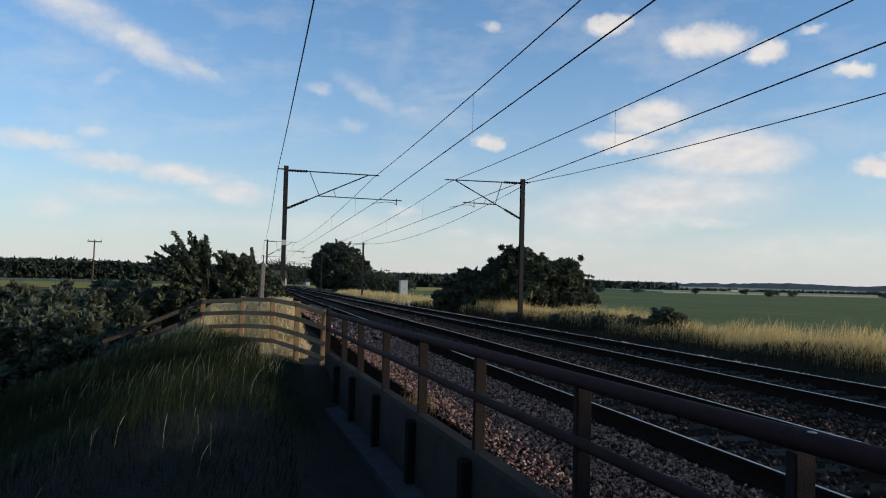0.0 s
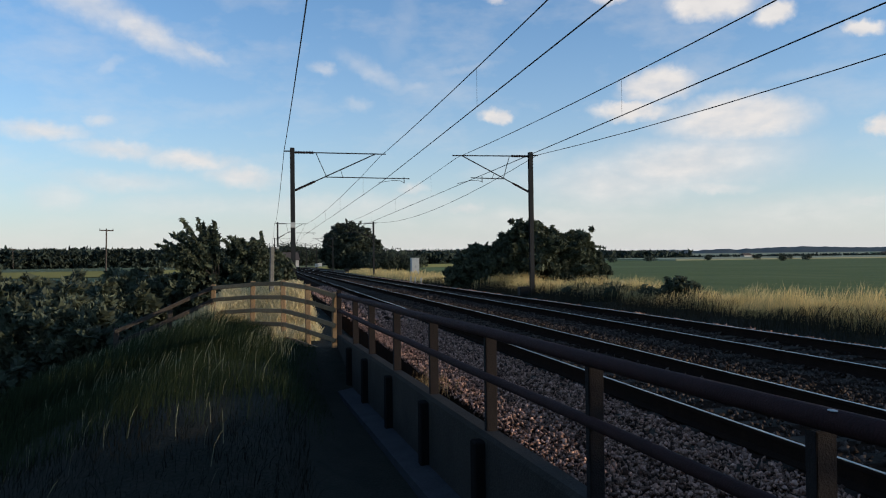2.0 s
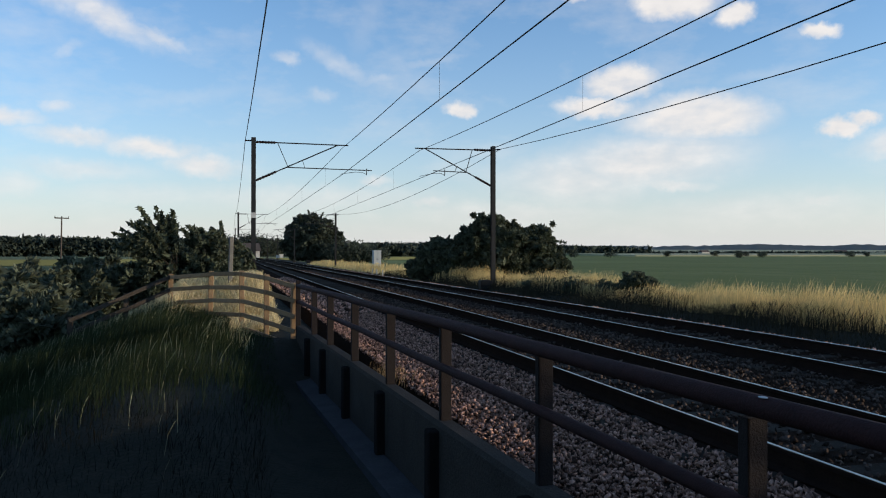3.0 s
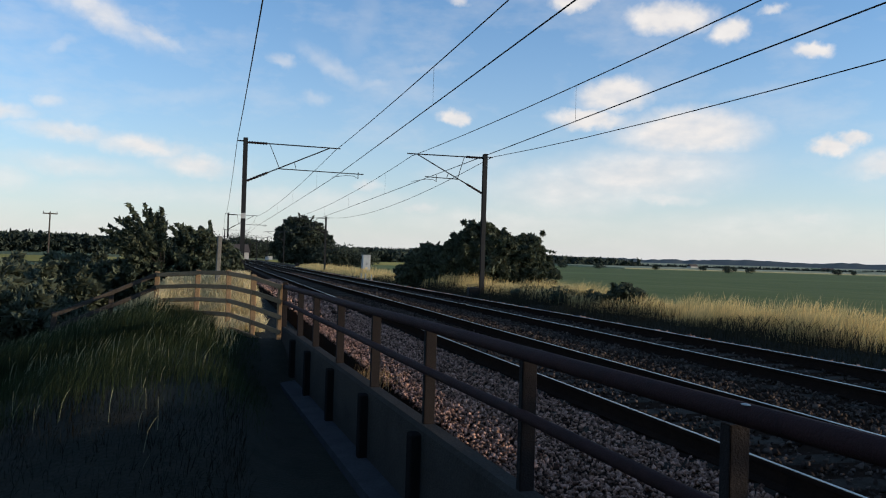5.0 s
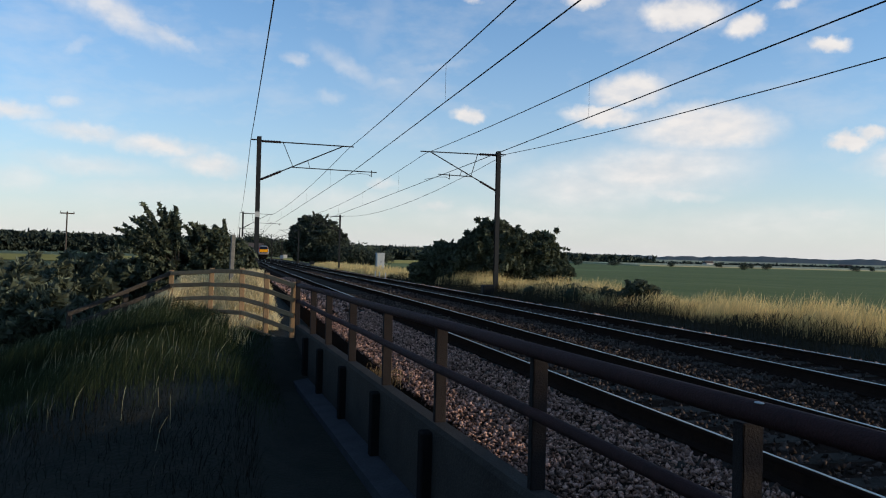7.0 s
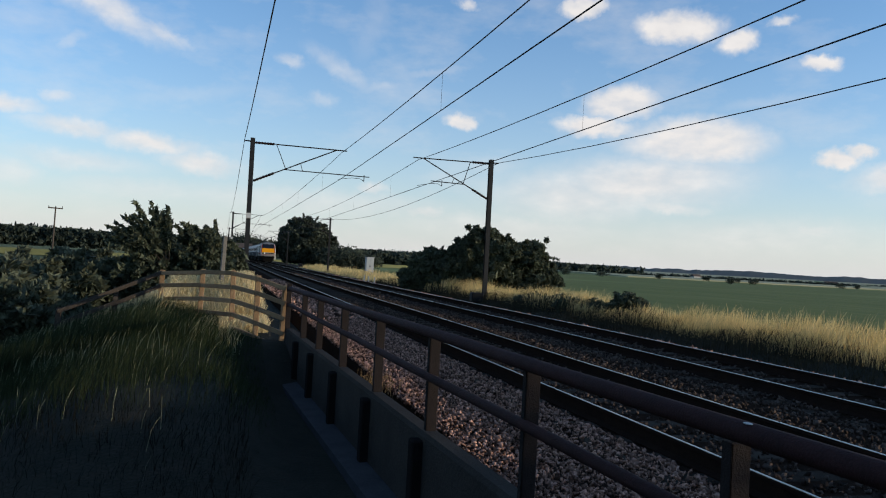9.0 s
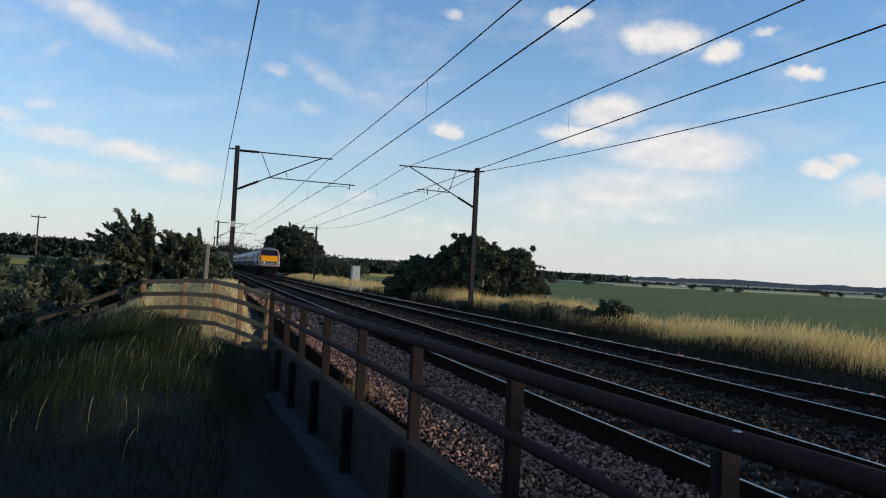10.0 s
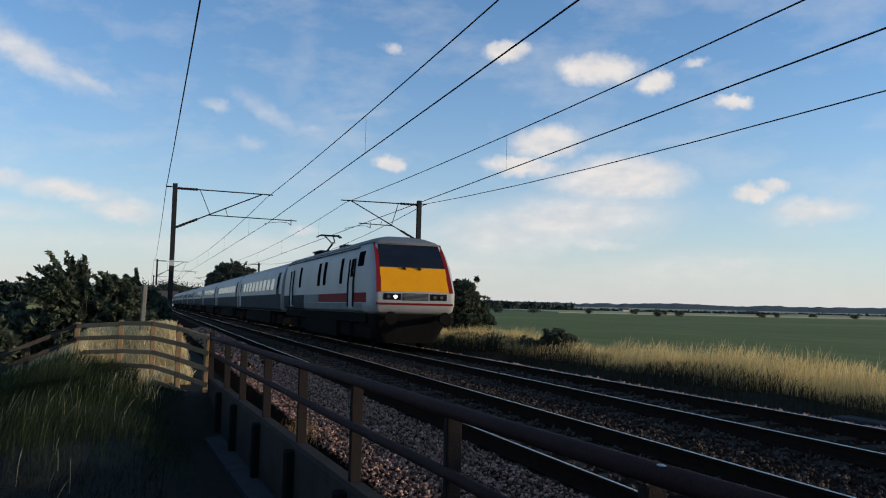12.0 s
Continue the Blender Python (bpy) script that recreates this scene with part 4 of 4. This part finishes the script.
for k, (px, py) in enumerate(((180, 470), (215, 480), (236, 470), (330, 560), (372, 560), (466, 520), (500, 540), (430, 600), (560, 560), (610, 560), (650, 600), (700, 580), (296, 420), (318, 428))):
    plant("field_hedge_bush", "dark rounded hedgerow bush far across the field", "bush", (px, py, -1.2), [(0, 0, 1.3, 2 + k % 3 * 1.3, 1.8, 1.2 + k % 2 * .5)], 34, 34, .3, .7, M_LEAFFAR, 300 + 3 * k, .15, (), "hedgerow bushes", 6)


def ridge(name, label, dist, a0, a1, h, seed, material, thick=300):
    """A low far ridge between two bearings."""
    bm = bmesh.new()
    prev = None
    for k in range(361):
        f = k / 360
        a = radians(a0 + (a1 - a0) * f)
        top = h * (.72 + .22 * noise.noise((f * 9, seed, 0)) + .1 * noise.noise((f * 34, seed, 3)) + .09 * noise.noise((f * 130, seed, 7))) * min(1, 8 * f + .3, 8 * (1 - f) + .3)
        d = Vector((math.sin(a), math.cos(a), 0))
        ring = [bm.verts.new(d * dist + Vector((0, 0, -4))), bm.verts.new(d * (dist + thick * .45) + Vector((0, 0, top))), bm.verts.new(d * (dist + thick) + Vector((0, 0, -4)))]
        if prev:
            bm.faces.new((prev[0], ring[0], ring[1], prev[1]))
            bm.faces.new((prev[1], ring[1], ring[2], prev[2]))
        prev = ring
    tagged(new(name, to_mesh(name, bm, material, True)), label, "hills", kind="structure")


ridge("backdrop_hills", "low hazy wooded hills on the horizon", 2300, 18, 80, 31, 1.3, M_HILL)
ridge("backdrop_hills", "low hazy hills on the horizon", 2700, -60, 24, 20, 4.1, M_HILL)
for k, (x0, x1, y0, y1) in enumerate(((330, 900, 610, 900), (700, 2100, 1250, 1700), (1000, 2300, 1000, 1250), (-160, -40, 260, 330))):
    rise = (1.2, 9, 7, .6)[k]
    bm = bmesh.new()
    vs = [bm.verts.new(c) for c in ((x0, y0, -1.1), (x1, y0 + 20, -1.1), (x1 + 120, y1, -1.1 + rise), (x0 + 60, y1, -1.1 + rise))]
    lo = [bm.verts.new((v.co.x, v.co.y, -3)) for v in vs]
    bm.faces.new(vs)
    for j in range(4):
        bm.faces.new((vs[j], vs[(j + 1) % 4], lo[(j + 1) % 4], lo[j]))
    tagged(new("field_strip", to_mesh("field_strip", bm, M_STRIP if k < 3 else M_MEADOW)), "pale ripe field strip far across the plain", "field", kind="structure")


def house(x, y, w, d, h, rz):
    t = thing("farmhouse", "small pale house with a brown pitched roof, far along the line", "house", pose(x, y, -1.2, 0, 0, rz), "far houses")
    wall_ = part("wall", box(-w / 2, w / 2, -d / 2, d / 2, 0, h), M_HOUSE, t)
    bm = bmesh.new()
    a = [bm.verts.new(c) for c in ((-w / 2 - .4, -d / 2 - .4, h), (w / 2 + .4, -d / 2 - .4, h), (w / 2 + .4, d / 2 + .4, h), (-w / 2 - .4, d / 2 + .4, h), (-w / 2 - .4, 0, h + d * .42), (w / 2 + .4, 0, h + d * .42))]
    for f in ((0, 1, 5, 4), (2, 3, 4, 5), (0, 4, 3), (1, 2, 5), (0, 3, 2, 1)):
        bm.faces.new([a[i] for i in f])
    part("roof", bm, M_ROOF, t)
    for k in (-1, 1):
        part("window", box(k * w * .25 - .5, k * w * .25 + .5, -d / 2 - .03, -d / 2 + .05, h * .45, h * .75), M_GLASS, t)


house(5.2, 300, 9, 7, 2.9, 8)
house(700, 1080, 18, 8, 3, 20)
house(1010, 1150, 22, 9, 3, -10)

# ---- lineside things ----
cb = thing("equipment_cabinet", "tall pale grey lineside equipment cabinet on a plinth", "cabinet", pose(14.0, 79, -.4, 0, 0, 4))
part("body", box(-.38, .38, -.3, .3, .15, 1.85, .02), M_CAB, cb)
part("plinth", box(-.45, .45, -.38, .38, -.1, .15, .02), M_CONC, cb)
part("roof", box(-.42, .42, -.34, .34, 1.85, 1.93, .02), M_CAB, cb)
for s in (-1, 1):
    dr = part("door", box(s * .185 - .175, s * .185 + .175, -.315, -.302, .22, 1.8, .005), M_CAB, cb)
    part("handle", box(s * .05 - .015, s * .05 + .015, -.335, -.316, .95, 1.1, .004), M_CHROME, dr)
tb = thing("trackside_box", "squat black trackside junction box by the mast foot", "equipment box", pose(11.45, 36, -.58))
part("case", box(-.28, .28, -.2, .2, .15, .62, .03), M_BLACKBOX, tb)
for s in (-1, 1):
    part("leg", box(s * .2 - .03, s * .2 + .03, -.03, .03, -.1, .15), M_BLACKBOX, tb)
tb2 = copy_thing(tb, pose(10.9, 118, -.45))
for k, y in enumerate((57.5, 60.5, 63)):
    single("marker_post", box(-.04, .04, -.04, .04, -.5, .02, .006), M_PLATE, "short white lineside marker post in the grass", "post", "marker posts").matrix_basis = pose(10.6 + .1 * k, y, .02)
for k, (x, y, w, h) in enumerate(((11.4, 205, .9, .7), (12.6, 212, 1.2, .9), (10.9, 196, .7, .8))):
    bd = thing("lineside_board", "small white board on posts far along the line", "sign", pose(x, y, -.5, 0, 0, 6 * k), "lineside boards")
    part("panel", box(-w / 2, w / 2, -.03, .03, .4, .4 + h, .005), M_PLATE, bd)
    for q in (-1, 1):
        part("leg", box(q * w * .4 - .03, q * w * .4 + .03, .03, .08, -.1, .5 + h * .5), M_GREYWOOD, bd)
tr = thing("cable_trough", "row of pale concrete cable trough lids beside the far track", "cable trough")
LID = to_mesh("lid", box(-.19, .19, -.49, .49, -.07, 0, .012), M_LEDGE)
for k in range(10):
    share("lid", LID, tr, pose(10.87 + .012 * math.sin(k * 2.1), 1.2 + k, -.27 + .008 * math.sin(k * 3.3), 0, 0, .8 * math.sin(k * 5)))
part("channel", box(10.71, 11.03, .6, 10.75, -.6, -.335), M_CONC, tr)
tp = thing("telegraph_pole", "wooden telegraph pole with a crossarm in the field", "pole", pose(-28.3, 150, -2.7, 0, 1, 12))
part("pole", tube([(0, 0, -.5), (0, 0, 10.1)], [.17, .11], 9), M_POLE, tp)
part("crossarm", box(-1.15, 1.15, -.08, .08, 9.75, 9.95), M_POLE, tp)
for s in (-1.05, 0, 1.05):
    part("insulator", tube([(s, 0, 9.9), (s, 0, 10.25)], [.06, .04], 7), M_INSUL, tp)
copy_thing(tp, pose(-95, 330, -2.7, 0, -1, 15))


# ---- train ----
def loft(levels, length, corner=.28, nose=True):
    """A vehicle shell. levels: (z, half width, nose set-back). The nose points to -y."""
    bm = bmesh.new()
    rings = []
    for z, w, f in levels:
        c = corner if nose else .06
        front = [(-w, f + c * 1.6), (-w + .04 * c, f + c * .9), (-w + .16 * c, f + c * .35), (-w + .42 * c, f + .06 * c), (-w + c * .8, f)]
        pts = front + [(-x, y) for x, y in reversed(front)] + [(w, length - .1), (w - .05, length), (-w + .05, length), (-w, length - .1)]
        rings.append([bm.verts.new((x, y, z)) for x, y in pts])
    for a_, b_ in zip(rings, rings[1:]):
        n = len(a_)
        for k in range(n):
            bm.faces.new((a_[k], a_[(k + 1) % n], b_[(k + 1) % n], b_[k]))
    bm.faces.new(rings[0])
    bm.faces.new(rings[-1])
    return bm


def front_panel(levels, z0, z1, x0, x1, t=.02, lift=.012, taper=0.0, lean=0.0, steps=4):
    """A plate that follows the sloping nose between two heights."""
    fz = [l[0] for l in levels]
    ff = [l[2] for l in levels]
    bm = bmesh.new()
    prev = None
    for k in range(steps + 1):
        g = k / steps
        z = z0 + (z1 - z0) * g
        y = float(np.interp(z, fz, ff)) - lift
        a_, b_ = x0 + (taper + lean) * g, x1 + (lean - taper) * g
        ring = [bm.verts.new(c) for c in ((a_, y, z), (b_, y, z), (b_, y + t + lift, z), (a_, y + t + lift, z))]
        if prev:
            for j in range(4):
                bm.faces.new((prev[j], prev[(j + 1) % 4], ring[(j + 1) % 4], ring[j]))
        else:
            bm.faces.new(ring)
        prev = ring
    bm.faces.new(prev)
    return bm


def bogie(parent, y, wheelbase=3.0):
    b = part("bogie", box(-1.12, 1.12, y - wheelbase / 2 - .75, y + wheelbase / 2 + .75, .28, .78, .05), M_UNDER, parent, "dark grimy bogie frame")
    for dy in (-wheelbase / 2, wheelbase / 2):
        for s in (-1, 1):
            w = part("wheel", tube([(s * .7, y + dy, .46), (s * .83, y + dy, .46)], [.458, .458], 22), M_UNDER, b)
        part("axle", tube([(-.7, y + dy, .46), (.7, y + dy, .46)], .08, 8), M_UNDER, b)
    for s in (-1, 1):
        part("spring", tube([(s * 1.13, y, .35), (s * 1.13, y, .85)], .14, 10), M_UNDER, b)
    return b


LOCO = [(1.1, 1.22, .3), (1.2, 1.34, .1), (1.42, 1.37, .02), (1.78, 1.37, 0), (2.2, 1.355, .18), (2.54, 1.335, .34), (2.95, 1.28, .62), (3.3, 1.19, .9), (3.44, 1.03, 1.12), (3.56, .8, 1.45), (3.64, .45, 1.9)]
LL = 16.9
loco = thing("locomotive", "light grey electric locomotive with a yellow nose and red trim", "train")
part("body", loft(LOCO, LL), M_BODY, loco, "light grey painted body shell", True)
part("nose_panel", front_panel(LOCO, 1.8, 2.55, -1.11, 1.11, taper=.035), M_YELLOW, loco, "bright yellow warning panel")
part("windscreen", front_panel(LOCO, 2.56, 3.31, -1.075, 1.075, .02, .016, .065), M_GLASS, loco, "wide dark windscreen")
for s in (-1, 1):
    part("red_pillar", front_panel(LOCO, 1.78, 3.36, -.07 + s * 1.175, .07 + s * 1.175, .02, .014, 0, -s * .12), M_RED, loco, "red pillar beside the windscreen")
part("red_sill", front_panel(LOCO, 1.39, 1.45, -1.24, 1.24, .03, .02), M_RED, loco)
for s in (-1, 1):
    hl = part("headlight", front_panel(LOCO, 1.54, 1.74, s * .75 - .28, s * .75 + .28, .02, .012), M_GLASS, loco, "dark headlight housing")
    part("lens", tube([(s * .75 + .1, -.02, 1.64), (s * .75 + .1, -.035, 1.64)], .05, 14), M_LAMP if s < 0 else M_LAMPOFF, hl, "lit headlamp" if s < 0 else "unlit headlamp")
    part("tail_lens", tube([(s * .75 - .12, -.02, 1.64), (s * .75 - .12, -.03, 1.64)], .055, 12), M_LAMPOFF, hl)
    bf = part("buffer", tube([(s * .87, .25, .98), (s * .87, -.3, .98)], [.1, .1], 12), M_UNDER, loco)
    part("buffer_head", tube([(s * .87, -.3, .98), (s * .87, -.35, .98)], [.21, .19], 14), M_UNDER, bf)
    part("wiper", tube([(s * .25, float(np.interp(2.5, [l[0] for l in LOCO], [l[2] for l in LOCO])) - .04, 2.5), (s * .25 - .1, .28, 2.56)], .03, 6), M_BLACKBOX, loco)
gr = part("grille", front_panel(LOCO, 1.53, 1.75, -.42, .42, .02, .012), M_DARKB, loco, "grey slatted nose grille")
for k in range(5):
    z = 1.56 + k * .038
    part("slat", box(-.4, .4, -.035, -.01, z, z + .014), M_ROOFG, gr)
part("valance", loft([(.2, .9, .55), (.5, 1.05, .45), (.72, 1.15, .38), (1.12, 1.22, .3)], 2.6), M_UNDER, loco, "black front skirt")
part("underframe", box(-1.24, 1.24, 5.4, LL - 5.4, .2, 1.02, .04), M_UNDER, loco, "black equipment cases under the floor")
part("solebar", box(-1.25, 1.25, 1.2, LL - .2, .8, 1.11, .02), M_UNDER, loco)
bogie(loco, 3.4, 3.35)
bogie(loco, LL - 3.4, 3.35)
part("roof_dome", loft([(3.335, 1.19, .9), (3.44, 1.045, 1.1), (3.56, .815, 1.43), (3.645, .46, 1.88), (3.665, .2, 2.2)], LL - .1), M_ROOFG, loco, "dark grey roof", True)
def side_plate(levels, s, y0, y1, z0, z1, out):
    """A thin plate that follows the vehicle's side between two heights."""
    half = lambda z: float(np.interp(z, [l[0] for l in levels], [l[1] for l in levels]))
    bm = bmesh.new()
    prev = None
    for z in [z0] + [l[0] for l in levels if z0 + .01 < l[0] < z1 - .01] + [z1]:
        x = half(z)
        ring = [bm.verts.new(c) for c in ((s * (x + out), y0, z), (s * (x + out), y1, z), (s * (x - .03), y1, z), (s * (x - .03), y0, z))]
        if prev:
            for j in range(4):
                bm.faces.new((prev[j], prev[(j + 1) % 4], ring[(j + 1) % 4], ring[j]))
        else:
            bm.faces.new(ring)
        prev = ring
    bm.faces.new(prev)
    return bm


for s in (-1, 1):
    X = lambda d, z: s * (float(np.interp(z, [l[0] for l in LOCO], [l[1] for l in LOCO])) + d)
    lo = lambda y0, y1, z0, z1, th=.008: side_plate(LOCO, s, y0, y1, z0, z1, th)
    part("red_band", lo(.75, 8.2, 1.45, 1.76, .006), M_RED, loco, "red lower stripe")
    part("dark_band", lo(11.4, LL - .15, 1.12, 1.76, .006), M_DARKB, loco, "dark grey lower stripe")
    part("sill_band", lo(1.3, 11.35, 1.12, 1.42, .006), M_SILL, loco, "dirty grey sill below the red stripe")
    part("grime_band", lo(8.25, 11.35, 1.425, 1.76, .006), M_SILL, loco, "dirty grey lower panel")
    dr = part("cab_door", lo(2.45, 3.1, 1.25, 3.02, .01), M_BODY, loco)
    part("door_window", lo(2.6, 2.95, 2.3, 2.9, .018), M_SLIT, dr)
    for y in (2.4, 3.15):
        part("handrail", tube([(X(.04, 1.3), y, 1.3), (X(.04, 2.1), y, 2.1), (X(.04, 2.9), y, 2.9)], .03, 6), M_BLACKBOX, loco)
    part("cab_window", lo(1.35, 2.1, 2.62, 3.1, .01), M_SLIT, loco)
    for y in (4.2, 7.0, 8.1, 12.3):
        part("side_window", lo(y, y + (.5 if y > 5 else .4), 2.1, 3.0, .01), M_SLIT, loco)
    part("rear_door", lo(LL - 2.6, LL - 2.0, 1.25, 3.0, .01), M_BODY, loco)
    for y in (LL - 2.65, LL - 1.95):
        part("handrail", tube([(X(.04, 1.3), y, 1.3), (X(.04, 2.1), y, 2.1), (X(.04, 2.9), y, 2.9)], .03, 6), M_BLACKBOX, loco)
    part("gutter", lo(2.3, LL - .3, 3.24, 3.28, .03), M_DARKB, loco)
pan = part("pantograph", box(-.6, .6, 12.1, 13.8, 3.74, 3.8, .01), M_BLACKBOX, loco, "raised black current collector")
part("lower_arm", tube([(0, 13.6, 3.8), (0, 12.1, 4.15)], .045, 8), M_BLACKBOX, pan)
for s in (-1, 1):
    part("upper_arm", tube([(s * .08, 12.1, 4.15), (s * .2, 13.0, 4.52)], .028, 8), M_BLACKBOX, pan)
for y in (12.85, 13.15):
    part("collector_bar", tube([(-.56, y, 4.46), (-.42, y, 4.55), (.42, y, 4.55), (.56, y, 4.46)], .03, 8), M_BLACKBOX, pan)
for x in (-.35, .35):
    for y in (12.2, 13.7):
        part("stand_insulator", tube([(x, y, 3.6), (x, y, 3.78)], [.07, .05], 8), M_INSUL, pan)
for y in (8.6, 9.2, 14.6):
    part("roof_vent", box(-.3, .3, y, y + .3, 3.72, 3.84, .02), M_BLACKBOX, loco)

COACH = [(.95, 1.2, 0), (1.1, 1.35, 0), (1.7, 1.37, 0), (2.2, 1.355, 0), (2.8, 1.27, 0), (3.15, 1.17, 0), (3.36, 1.0, 0), (3.5, .75, 0), (3.58, .4, 0)]
LC = 20.6
coach = thing("passenger_coach", "light grey passenger coach with a dark lower band and window row", "train", None, "coaches of the train")
part("body", loft(COACH, LC, nose=False), M_BODY, coach, "light grey coach shell", True)
part("roof", loft([(3.3, 1.06, .1), (3.49, .79, .1), (3.6, .42, .1)], LC - .1, nose=False), M_ROOFG, coach, "grey ribbed roof", True)
part("underframe", box(-1.22, 1.22, 4.6, LC - 4.6, .25, .96, .04), M_UNDER, coach)
part("gangway", box(-1.0, 1.0, -.58, .02, .9, 3.45, .05), M_BLACKBOX, coach, "black rubber gangway")
bogie(coach, 2.9, 2.6)
bogie(coach, LC - 2.9, 2.6)
for s in (-1, 1):
    part("dark_band", side_plate(COACH, s, .1, LC - .1, .98, 1.86, .006), M_DARKB, coach, "dark grey lower stripe")
    for k in range(9):
        y = 2.7 + k * 1.7
        part("window", side_plate(COACH, s, y, y + 1.2, 2.12, 2.72, .008), M_COACHGLASS, coach)
    for y in (.9, LC - 1.75):
        d = part("door", side_plate(COACH, s, y, y + .85, 1.12, 3.0, .012), M_DARKB if y < 2 else M_BODY, coach, "plug door")
        part("door_window", side_plate(COACH, s, y + .22, y + .62, 2.15, 2.75, .02), M_SLIT, d)
coaches = [coach] + [copy_thing(coach, pose(0, 0, 0)) for _ in range(8)]


def motions():
    """The train runs in on the far track; its nose stands at y at each time."""
    rows = [(0, 517), (4.0, 353), (8.5, 168.5), (9.5, 128.6), (10.5, 89.7), (11, 68.3), (11.5, 46.4), (12, 23.9)]
    tilt = math.degrees(.0021)
    walk(loco, [(t, pose(7.78, y, float(grade(y)), -tilt)) for t, y in rows])
    for k, c in enumerate(coaches):
        back = LL + .95 + k * (LC + .6)
        walk(c, [(t, pose(7.78, y + back, float(grade(y + back)), -tilt)) for t, y in rows])


motions()
